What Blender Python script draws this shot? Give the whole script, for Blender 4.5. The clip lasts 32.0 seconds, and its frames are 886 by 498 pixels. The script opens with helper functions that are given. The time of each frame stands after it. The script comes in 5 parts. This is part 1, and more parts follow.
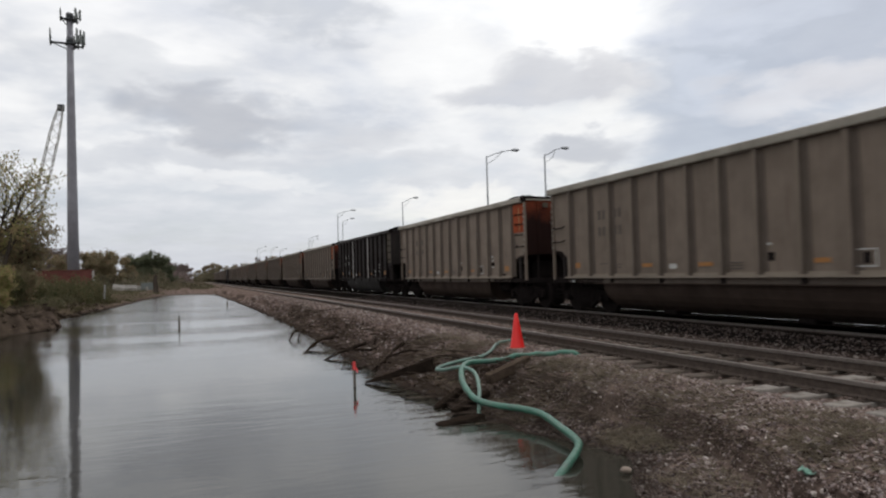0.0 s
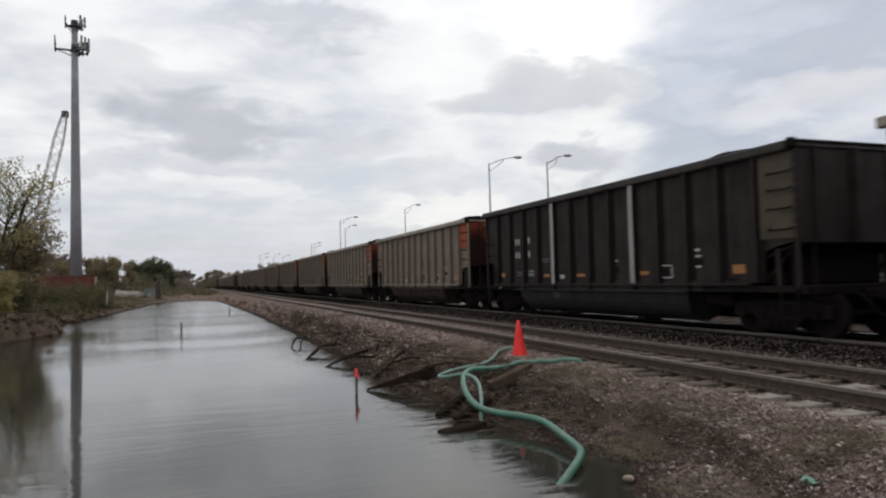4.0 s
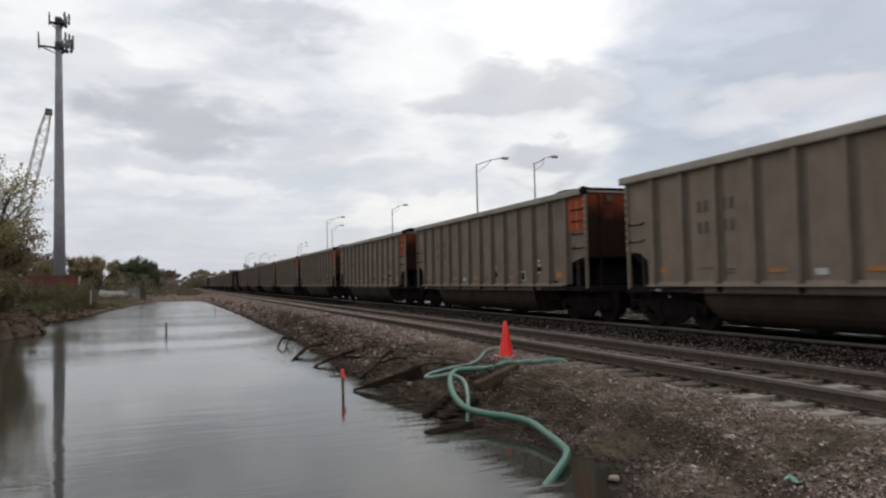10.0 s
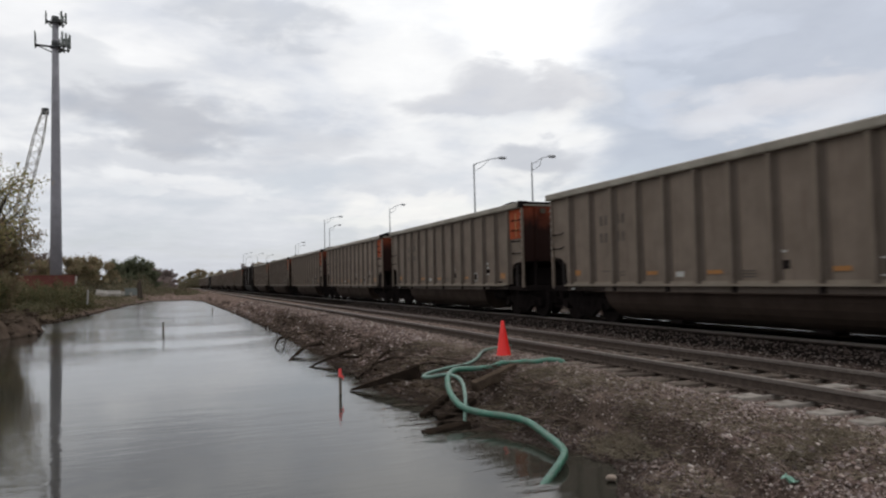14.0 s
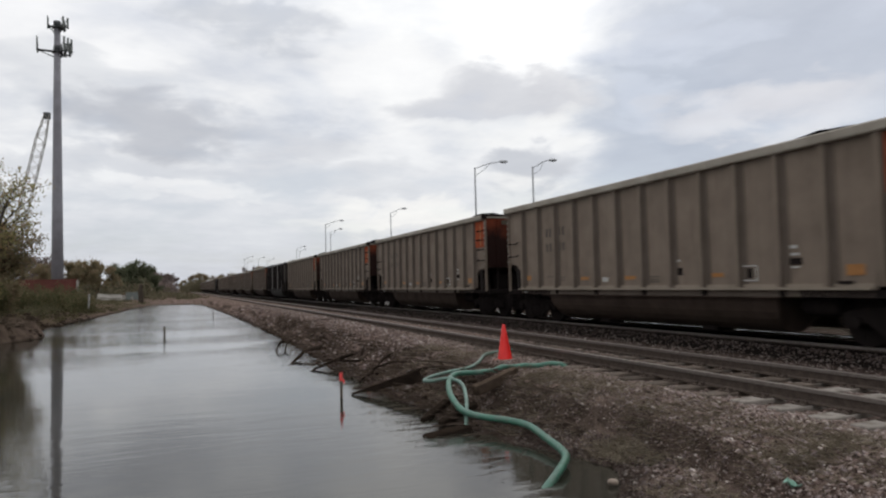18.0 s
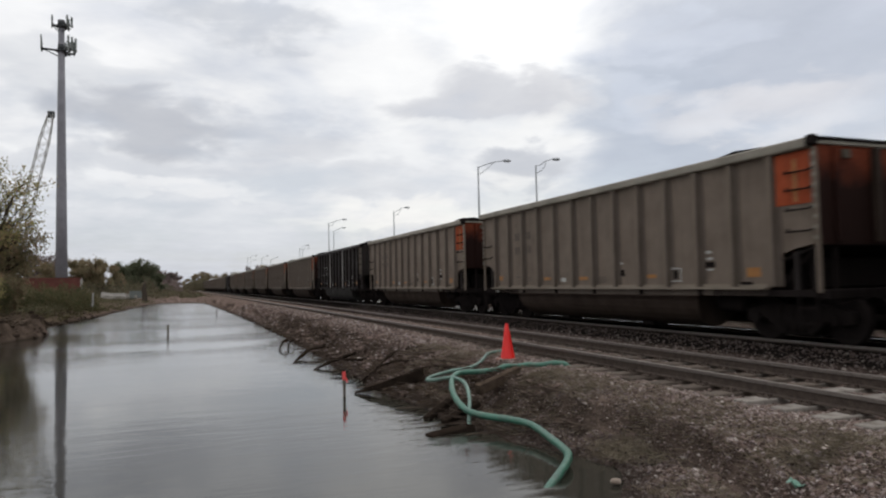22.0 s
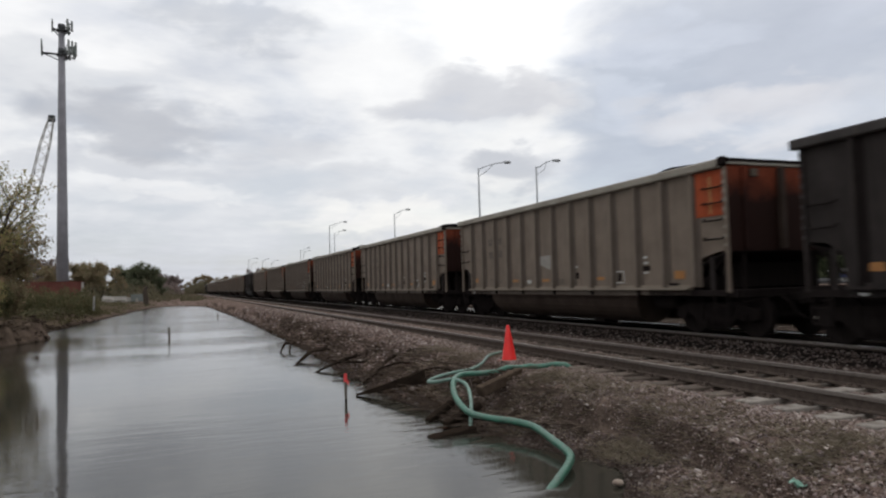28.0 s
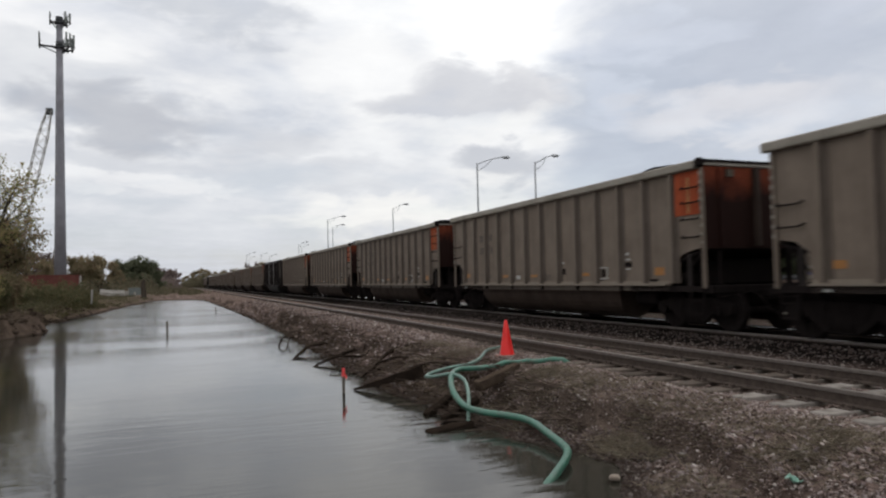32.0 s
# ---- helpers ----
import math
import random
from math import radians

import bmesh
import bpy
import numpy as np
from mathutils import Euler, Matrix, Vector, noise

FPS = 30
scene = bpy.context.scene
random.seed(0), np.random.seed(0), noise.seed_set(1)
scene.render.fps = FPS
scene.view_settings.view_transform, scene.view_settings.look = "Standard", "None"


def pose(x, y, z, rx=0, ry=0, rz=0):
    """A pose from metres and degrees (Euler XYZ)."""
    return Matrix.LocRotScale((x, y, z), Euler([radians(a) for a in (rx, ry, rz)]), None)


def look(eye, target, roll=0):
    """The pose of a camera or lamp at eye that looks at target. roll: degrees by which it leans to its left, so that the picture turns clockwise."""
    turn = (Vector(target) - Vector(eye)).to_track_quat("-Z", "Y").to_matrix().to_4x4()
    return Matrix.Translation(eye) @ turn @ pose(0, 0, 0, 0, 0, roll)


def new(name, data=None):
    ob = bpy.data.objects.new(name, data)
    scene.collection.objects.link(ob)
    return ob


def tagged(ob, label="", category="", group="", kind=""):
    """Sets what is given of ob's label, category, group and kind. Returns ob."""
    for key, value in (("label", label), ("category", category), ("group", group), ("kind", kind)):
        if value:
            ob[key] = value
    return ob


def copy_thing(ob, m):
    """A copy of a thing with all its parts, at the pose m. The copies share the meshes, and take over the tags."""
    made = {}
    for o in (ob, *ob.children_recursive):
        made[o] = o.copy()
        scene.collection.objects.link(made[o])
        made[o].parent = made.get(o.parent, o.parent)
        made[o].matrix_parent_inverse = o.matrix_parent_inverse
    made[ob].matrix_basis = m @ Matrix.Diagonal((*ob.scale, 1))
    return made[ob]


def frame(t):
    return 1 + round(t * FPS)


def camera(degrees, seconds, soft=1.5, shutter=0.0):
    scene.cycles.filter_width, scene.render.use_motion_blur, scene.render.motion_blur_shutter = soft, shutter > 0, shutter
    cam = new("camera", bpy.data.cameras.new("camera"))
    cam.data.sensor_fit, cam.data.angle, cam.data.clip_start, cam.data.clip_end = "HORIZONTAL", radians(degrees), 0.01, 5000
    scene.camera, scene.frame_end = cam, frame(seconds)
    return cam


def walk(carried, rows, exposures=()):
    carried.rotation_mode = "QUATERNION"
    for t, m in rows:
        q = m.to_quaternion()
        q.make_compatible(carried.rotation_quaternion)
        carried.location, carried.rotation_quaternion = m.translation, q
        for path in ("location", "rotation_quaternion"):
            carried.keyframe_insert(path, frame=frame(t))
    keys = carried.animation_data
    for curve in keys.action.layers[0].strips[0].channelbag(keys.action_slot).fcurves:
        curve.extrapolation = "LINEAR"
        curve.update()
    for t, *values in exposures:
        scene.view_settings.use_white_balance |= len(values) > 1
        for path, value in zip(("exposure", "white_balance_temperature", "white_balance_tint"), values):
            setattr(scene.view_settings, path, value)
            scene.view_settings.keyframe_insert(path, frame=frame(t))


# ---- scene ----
# ---- camera: a hand-held view from one spot on the bank; z = 0 is the water ----
EYE = Vector((0.0, 0.0, 2.125))
RAIL = 0.80  # top of rail
cam = camera(65.85, 32.0, soft=2.2, shutter=0.5)
VIEW = (
    (0, 20.53, 1.94, 1.64), (0.5, 20.48, 2.01, 1.66), (1, 20.42, 2.06, 1.68), (1.5, 20.39, 2.13, 1.67), (2, 20.40, 2.28, 1.64),
    (2.5, 20.37, 2.36, 1.59), (3, 20.33, 2.43, 1.52), (3.5, 20.33, 2.48, 1.48), (5.5, 20.40, 2.70, 1.46), (6, 20.42, 2.75, 1.48),
    (6.5, 20.44, 2.79, 1.50), (7, 20.51, 2.81, 1.44), (7.5, 20.65, 2.78, 1.33), (8, 20.85, 2.67, 1.25), (8.5, 21.04, 2.60, 1.22),
    (9, 21.25, 2.54, 1.25), (9.5, 21.37, 2.54, 1.29), (10, 21.43, 2.54, 1.34), (10.5, 21.49, 2.53, 1.38), (11, 21.51, 2.54, 1.43),
    (11.5, 21.51, 2.58, 1.48), (12, 21.56, 2.61, 1.46), (12.5, 21.60, 2.66, 1.40), (13, 21.62, 2.60, 1.32), (13.5, 21.63, 2.53, 1.30),
    (14, 21.64, 2.51, 1.33), (14.5, 21.64, 2.52, 1.37), (16.5, 21.61, 2.63, 1.25), (17, 21.60, 2.71, 1.29), (17.5, 21.58, 2.78, 1.35),
    (18, 21.56, 2.83, 1.38), (18.5, 21.53, 2.95, 1.36), (19, 21.55, 3.16, 1.37), (19.5, 21.56, 3.37, 1.42), (20, 21.52, 3.51, 1.44),
    (20.5, 21.49, 3.51, 1.40), (21, 21.47, 3.38, 1.34), (21.5, 21.39, 2.97, 1.31), (22, 21.30, 2.76, 1.28), (22.5, 21.22, 2.71, 1.26),
    (23, 21.18, 2.72, 1.27), (23.5, 21.14, 2.69, 1.33), (24, 21.11, 2.66, 1.41), (24.5, 21.12, 2.62, 1.48), (25, 21.15, 2.63, 1.53),
    (25.5, 21.15, 2.69, 1.56), (27.5, 21.21, 2.85, 1.58), (28, 21.24, 2.91, 1.58), (28.5, 21.23, 2.98, 1.58), (29, 21.19, 3.05, 1.55),
    (29.5, 21.17, 3.04, 1.44), (30, 21.17, 2.99, 1.28), (30.5, 21.18, 2.86, 1.21), (31, 21.21, 2.72, 1.25), (31.5, 21.31, 2.62, 1.32),
    (32, 21.37, 2.48, 1.35),
)


def view(yaw, pitch, roll):
    y, p = radians(yaw), radians(pitch)
    way = Vector((math.sin(y) * math.cos(p), math.cos(y) * math.cos(p), math.sin(p)))
    return look(EYE, EYE + 50 * way, roll=-roll)


walk(cam, [(t, view(a, b, c)) for t, a, b, c in VIEW])

# ---- world, sun ----
SUN_AZ, SUN_EL = radians(48), radians(38)
world = bpy.data.worlds.new("world")
scene.world = world
world.use_nodes = True
wn, wl = world.node_tree.nodes, world.node_tree.links
sky = wn.new("ShaderNodeTexSky")
sky.sky_type, sky.sun_disc = "NISHITA", False
sky.sun_elevation, sky.sun_rotation = SUN_EL, SUN_AZ
wl.new(sky.outputs[0], wn["Background"].inputs[0])
wn["Background"].inputs[1].default_value = 0.10
sun = new("sun", bpy.data.lights.new("sun", "SUN"))
sun.data.energy, sun.data.angle, sun.data.color = 3.0, radians(20), (1.0, 0.95, 0.88)
sun_way = Vector((math.sin(SUN_AZ) * math.cos(SUN_EL), math.cos(SUN_AZ) * math.cos(SUN_EL), math.sin(SUN_EL)))
sun.matrix_world = look(sun_way * 100, (0, 0, 0))
scene.view_settings.exposure = 0.0


# ---- material helpers ----
class Nodes:
    """A material's node tree, with short ways to add to it."""

    def __init__(self, name):
        self.mat = bpy.data.materials.new(name)
        self.mat.use_nodes = True
        self.n, self.l = self.mat.node_tree.nodes, self.mat.node_tree.links
        self.bsdf = self.n["Principled BSDF"]
        self.co = self.add("ShaderNodeTexCoord").outputs["Object"]

    def add(self, kind, **sets):
        node = self.n.new(kind)
        for key, value in sets.items():
            node.inputs[key].default_value = value
        return node

    def put(self, value, socket):
        if hasattr(value, "is_linked"):
            self.l.new(value, socket)
        else:
            socket.default_value = value

    def scaled(self, co, x, y, z):
        m = self.add("ShaderNodeMapping")
        m.inputs["Scale"].default_value = (x, y, z)
        self.l.new(co, m.inputs["Vector"])
        return m.outputs[0]

    def noise(self, scale, detail=4.0, rough=0.55, co=None, warp=0.0):
        t = self.add("ShaderNodeTexNoise", Scale=scale, Detail=detail, Roughness=rough, Distortion=warp)
        self.l.new(co or self.co, t.inputs["Vector"])
        return t.outputs["Fac"]

    def ramp(self, fac, *stops):
        r = self.add("ShaderNodeValToRGB")
        while len(r.color_ramp.elements) < len(stops):
            r.color_ramp.elements.new(0.5)
        for e, (at, c) in zip(r.color_ramp.elements, stops):
            e.position, e.color = at, (*c, 1) if len(c) == 3 else c
        self.l.new(fac, r.inputs[0])
        return r.outputs[0]

    def grey(self, fac, lo, hi, a=0.0, b=1.0):
        m = self.add("ShaderNodeMapRange")
        for key, v in (("From Min", lo), ("From Max", hi), ("To Min", a), ("To Max", b)):
            m.inputs[key].default_value = v
        self.l.new(fac, m.inputs["Value"])
        return m.outputs[0]

    def math(self, op, a, b=0.5):
        m = self.n.new("ShaderNodeMath")
        m.operation = op
        self.put(a, m.inputs[0])
        self.put(b, m.inputs[1])
        return m.outputs[0]

    def mix(self, fac, a, b, how="MIX"):
        m = self.n.new("ShaderNodeMix")
        m.data_type, m.blend_type = "RGBA", how
        self.put(fac, m.inputs["Factor"])
        for v, s in ((a, m.inputs["A"]), (b, m.inputs["B"])):
            self.put(v if hasattr(v, "is_linked") else (*v, 1), s)
        return m.outputs["Result"]

    def axis(self, which, co=None):
        s = self.add("ShaderNodeSeparateXYZ")
        self.l.new(co or self.co, s.inputs[0])
        return s.outputs[which]

    def info(self, which):
        return self.add("ShaderNodeObjectInfo").outputs[which]

    def done(self, colour, rough=0.7, metal=0.0, bump=None, strength=0.3, dist=0.02, **more):
        self.put(colour if hasattr(colour, "is_linked") else (*colour, 1), self.bsdf.inputs["Base Color"])
        self.put(rough, self.bsdf.inputs["Roughness"])
        self.put(metal, self.bsdf.inputs["Metallic"])
        if bump is not None:
            b = self.add("ShaderNodeBump", Strength=strength, Distance=dist)
            self.l.new(bump, b.inputs["Height"])
            self.l.new(b.outputs[0], self.bsdf.inputs["Normal"])
        for key, v in more.items():
            self.put(v, self.bsdf.inputs[key.replace("_", " ")])
        return self.mat


def speckled(name, dark, light, scale=8.0, fine=60.0, rough=0.75, metal=0.0, strength=0.3, dist=0.01, stain=None, per_object=0.0):
    """A surface that varies at two scales, with an optional stain colour and a tone that differs from piece to piece."""
    k = Nodes(name)
    big, small = k.noise(scale, 5, 0.6), k.noise(fine, 3, 0.6)
    c = k.ramp(k.math("ADD", k.math("MULTIPLY", big, 0.65), k.math("MULTIPLY", small, 0.35)), (0.3, dark), (0.7, light))
    if stain:
        c = k.mix(k.grey(k.noise(scale * 0.35, 4, 0.65), 0.52, 0.7), c, stain)
    if per_object:
        c = k.mix(1.0, c, k.ramp(k.info("Random"), (0.0, (1 - per_object,) * 3), (1.0, (1.0, 1.0, 1.0))), "MULTIPLY")
    return k.done(c, k.grey(big, 0.3, 0.7, min(1, rough + 0.1), rough - 0.1), metal, small if strength else None, strength, dist, Specular_IOR_Level=0.0 if rough > 0.8 else 0.4)


# ---- the sky: a slowly drifting sheet of broken cloud ----
def cloud_material():
    k = Nodes("cloud")
    nv = k.n.new("ShaderNodeVectorMath")
    nv.operation = "NORMALIZE"
    k.l.new(k.co, nv.inputs[0])
    way = nv.outputs[0]
    x, y, z = (k.axis(c, way) for c in "XYZ")
    tall = k.scaled(way, 1.0, 1.0, 2.6)
    # the sheet lies flat overhead: its own texture draws together towards the horizon
    deep = k.math("ADD", k.math("MAXIMUM", z, 0.0), 0.13)
    flat = k.n.new("ShaderNodeCombineXYZ")
    k.l.new(k.math("DIVIDE", x, deep), flat.inputs[0])
    k.l.new(k.math("DIVIDE", y, deep), flat.inputs[1])
    sheet = flat.outputs[0]
    puffs, banks, wisps = k.noise(6.0, 5, 0.50, tall, 0.15), k.noise(1.1, 5, 0.50, sheet, 0.15), k.noise(3.0, 5, 0.52, sheet, 0.3)
    body = k.math("ADD", k.math("ADD", k.math("MULTIPLY", puffs, 0.44), k.math("MULTIPLY", banks, 0.38)), k.math("MULTIPLY", wisps, 0.18))
    thick = k.grey(body, 0.40, 0.58)
    curl = k.noise(5.0, 5, 0.52, tall, 0.3)
    az = k.math("ADD", k.math("MULTIPLY", k.math("ARCTAN2", x, y), 57.296), k.math("MULTIPLY", k.math("SUBTRACT", curl, 0.5), 17.0))
    el = k.math("ADD", k.math("MULTIPLY", k.math("ARCSINE", z), 57.296), k.math("MULTIPLY", k.math("SUBTRACT", k.noise(9.0, 5, 0.52, tall, 0.3), 0.5), 7.5))

    def bank(a, e, wa, we, edge=0.6):
        """1 inside a soft oval of the sky, 0 outside."""
        p, q = k.math("DIVIDE", k.math("SUBTRACT", az, a), wa), k.math("DIVIDE", k.math("SUBTRACT", el, e), we)
        d = k.math("ADD", k.math("MULTIPLY", p, p), k.math("MULTIPLY", q, q))
        m = k.add("ShaderNodeMapRange")
        m.interpolation_type = "SMOOTHSTEP"
        for key, v in (("From Min", 1.2 + 2.4 * edge), ("From Max", 0.75 - 0.9 * edge), ("To Min", 0.0), ("To Max", 1.0)):
            m.inputs[key].default_value = v
        k.l.new(d, m.inputs["Value"])
        return m.outputs[0]

    c = k.ramp(thick, (0.0, (0.71, 0.722, 0.76)), (0.35, (0.81, 0.818, 0.84)), (0.65, (0.91, 0.913, 0.92)), (1.0, (1.0, 1.0, 0.995)))
    c = k.mix(k.grey(z, 0.22, 0.0, 0.0, 0.92), c, (0.575, 0.605, 0.675))
    for a, e, wa, we, edge, much, tone in (
        (37.0, 20.5, 10.5, 4.2, 0.35, 0.95, (1.12, 1.12, 1.11)),  # the brightest break
        (27.0, 25.0, 16.0, 5.0, 0.60, 0.70, (1.04, 1.04, 1.03)),
        (19.0, 17.5, 5.5, 2.2, 0.60, 0.55, (0.97, 0.97, 0.97)),
        (-4.0, 21.0, 8.0, 3.5, 0.60, 0.60, (0.98, 0.98, 0.99)),
        (-2.5, 15.8, 6.0, 1.6, 0.60, 0.55, (0.66, 0.68, 0.72)),
        (2.5, 12.8, 5.6, 1.9, 0.50, 0.85, (0.50, 0.515, 0.56)),
        (13.3, 11.8, 4.6, 1.7, 0.55, 0.65, (0.60, 0.615, 0.66)),
        (10.0, 21.0, 3.8, 1.2, 0.55, 0.75, (0.60, 0.62, 0.66)),
        (28.6, 15.6, 4.6, 2.0, 0.50, 0.75, (0.60, 0.61, 0.65)),
        (35.0, 15.2, 2.2, 1.8, 0.50, 0.70, (0.62, 0.625, 0.66)),
        (32.5, 12.8, 6.0, 1.2, 0.60, 0.60, (0.93, 0.93, 0.92)),
        (0.9, 9.4, 9.0, 0.9, 0.60, 0.60, (0.60, 0.62, 0.67)),
        (4.8, 7.9, 4.5, 0.5, 0.60, 0.60, (0.88, 0.88, 0.89)),
        (16.5, 8.4, 5.5, 1.1, 0.60, 0.50, (0.66, 0.675, 0.71)),
        (22.6, 5.4, 7.5, 1.3, 0.60, 0.80, (0.97, 0.955, 0.925)),  # pale light low over the train
        (23.5, 3.9, 7.0, 0.5, 0.60, 0.45, (0.70, 0.71, 0.74)),
        (33.0, 6.8, 5.0, 1.1, 0.60, 0.45, (0.92, 0.91, 0.88)),
        (32.0, 9.2, 2.9, 1.7, 0.40, 0.80, (0.53, 0.55, 0.60)),  # small dark cumulus behind the lamps
        (51.0, 15.5, 10.0, 8.0, 0.50, 0.92, (0.495, 0.54, 0.63)),  # the blue-grey bank
        (42.5, 11.0, 5.5, 5.5, 0.50, 0.88, (0.49, 0.54, 0.63)),
        (41.0, 14.2, 1.5, 1.6, 0.80, 0.30, (0.78, 0.83, 0.93)),
        (50.0, 12.3, 6.5, 1.6, 0.60, 0.65, (0.80, 0.785, 0.80)),
        (46.5, 18.5, 4.0, 1.2, 0.80, 0.40, (0.70, 0.75, 0.85)),
    ):
        c = k.mix(k.math("MULTIPLY", bank(a, e, wa, we, edge), much), c, tone)
    grain = k.math("ADD", k.math("MULTIPLY", k.noise(3.2, 7, 0.6, sheet, 0.4), 0.55), k.math("MULTIPLY", k.noise(13.0, 7, 0.58, tall, 0.3), 0.45))
    c = k.mix(1.0, c, k.ramp(k.grey(grain, 0.36, 0.64), (0.0, (0.955, 0.958, 0.968)), (1.0, (1.045, 1.043, 1.038))), "MULTIPLY")
    em = k.add("ShaderNodeEmission")
    k.l.new(k.grey(z, 0.33, 0.85, 1.0, 1.45), em.inputs["Strength"])
    k.l.new(c, em.inputs[0])
    clear = k.n.new("ShaderNodeBsdfTransparent")
    m = k.n.new("ShaderNodeMixShader")
    k.l.new(k.grey(thick, 0.0, 0.6, 0.80, 0.95), m.inputs[0])
    k.l.new(clear.outputs[0], m.inputs[1])
    k.l.new(em.outputs[0], m.inputs[2])
    k.l.new(m.outputs[0], k.n["Material Output"].inputs["Surface"])
    k.mat.cycles.emission_sampling = "NONE"
    return k.mat


# ---- geometry helpers ----
def box(bm, x0, x1, y0, y1, z0, z1, bevel=0.0):
    vs = [bm.verts.new((x, y, z)) for x in (x0, x1) for y in (y0, y1) for z in (z0, z1)]
    fs = [bm.faces.new([vs[i] for i in q]) for q in ((0, 1, 3, 2), (4, 6, 7, 5), (0, 4, 5, 1), (2, 3, 7, 6), (0, 2, 6, 4), (1, 5, 7, 3))]
    if bevel:
        edges = {e for f in fs for e in f.edges}
        bmesh.ops.bevel(bm, geom=list(edges), offset=bevel, segments=1, affect="EDGES")


def prism(bm, outline, axis, lo, hi):
    """An outline of (a, b) pairs drawn out along an axis; a, b are the other two axes in order."""
    def at(a, b, c):
        return {"x": (c, a, b), "y": (a, c, b), "z": (a, b, c)}[axis]
    one, two = [bm.verts.new(at(a, b, lo)) for a, b in outline], [bm.verts.new(at(a, b, hi)) for a, b in outline]
    bm.faces.new(one[::-1])
    bm.faces.new(two)
    for i in range(len(one)):
        j = (i + 1) % len(one)
        bm.faces.new((one[i], one[j], two[j], two[i]))
    return one + two


def tube(bm, path, radii, sides=8, caps=True):
    """A round tube along points, with a radius at each."""
    path = [Vector(p) for p in path]
    if not hasattr(radii, "__len__"):
        radii = [radii] * len(path)
    rings, side = [], None
    for i, p in enumerate(path):
        way = (path[min(i + 1, len(path) - 1)] - path[max(i - 1, 0)]).normalized()
        side = (Vector((1, 0, 0)) if abs(way.x) < 0.9 else Vector((0, 1, 0))) if side is None else side
        side = (side - way * side.dot(way)).normalized()
        other = way.cross(side)
        rings.append([bm.verts.new(p + radii[i] * (math.cos(a) * side + math.sin(a) * other)) for a in (2 * math.pi * s / sides for s in range(sides))])
    for a, b in zip(rings, rings[1:]):
        for s in range(sides):
            bm.faces.new((a[s], a[(s + 1) % sides], b[(s + 1) % sides], b[s])).smooth = sides > 5
    if caps:
        bm.faces.new(rings[0][::-1])
        bm.faces.new(rings[-1])


def curve_points(knots, steps=6):
    """A smooth line through knots."""
    ks = [Vector(k) for k in knots]
    out = []
    for i in range(len(ks) - 1):
        a, b, c, d = ks[max(i - 1, 0)], ks[i], ks[i + 1], ks[min(i + 2, len(ks) - 1)]
        for s in range(steps):
            t = s / steps
            out.append(0.5 * (2 * b + (c - a) * t + (2 * a - 5 * b + 4 * c - d) * t * t + (3 * b - a - 3 * c + d) * t ** 3))
    return out + [ks[-1]]


def as_mesh(name, bm, material, smooth=False):
    bmesh.ops.recalc_face_normals(bm, faces=bm.faces)
    me = bpy.data.meshes.new(name)
    bm.to_mesh(me)
    bm.free()
    if smooth:
        me.shade_smooth()
    me.materials.append(material)
    return me


def part(name, bm, material, parent, label="", smooth=False):
    ob = new(name, as_mesh(name, bm, material, smooth))
    ob.parent = parent
    return tagged(ob, label)


def shared_part(name, me, parent, place):
    ob = new(name, me)
    ob.parent = parent
    ob.matrix_basis = place
    return ob


def thing(name, bm, material, label, category, group="", kind="", smooth=False, place=None):
    ob = new(name, as_mesh(name, bm, material, smooth))
    if place is not None:
        ob.matrix_basis = place
    return tagged(ob, label, category, group, kind)


def whole(name, label, category, group="", place=None, kind=""):
    ob = new(name)
    if place is not None:
        ob.matrix_basis = place
    return tagged(ob, label, category, group, kind)


def soft(t):
    t = min(1.0, max(0.0, t))
    return t * t * (3 - 2 * t)


def along(y, table):
    for (a, p), (b, q) in zip(table, table[1:]):
        if y < b:
            return p + (q - p) * max(0.0, (y - a) / (b - a))
    return table[-1][1]


# ---- materials ----
M_CLOUD = cloud_material()


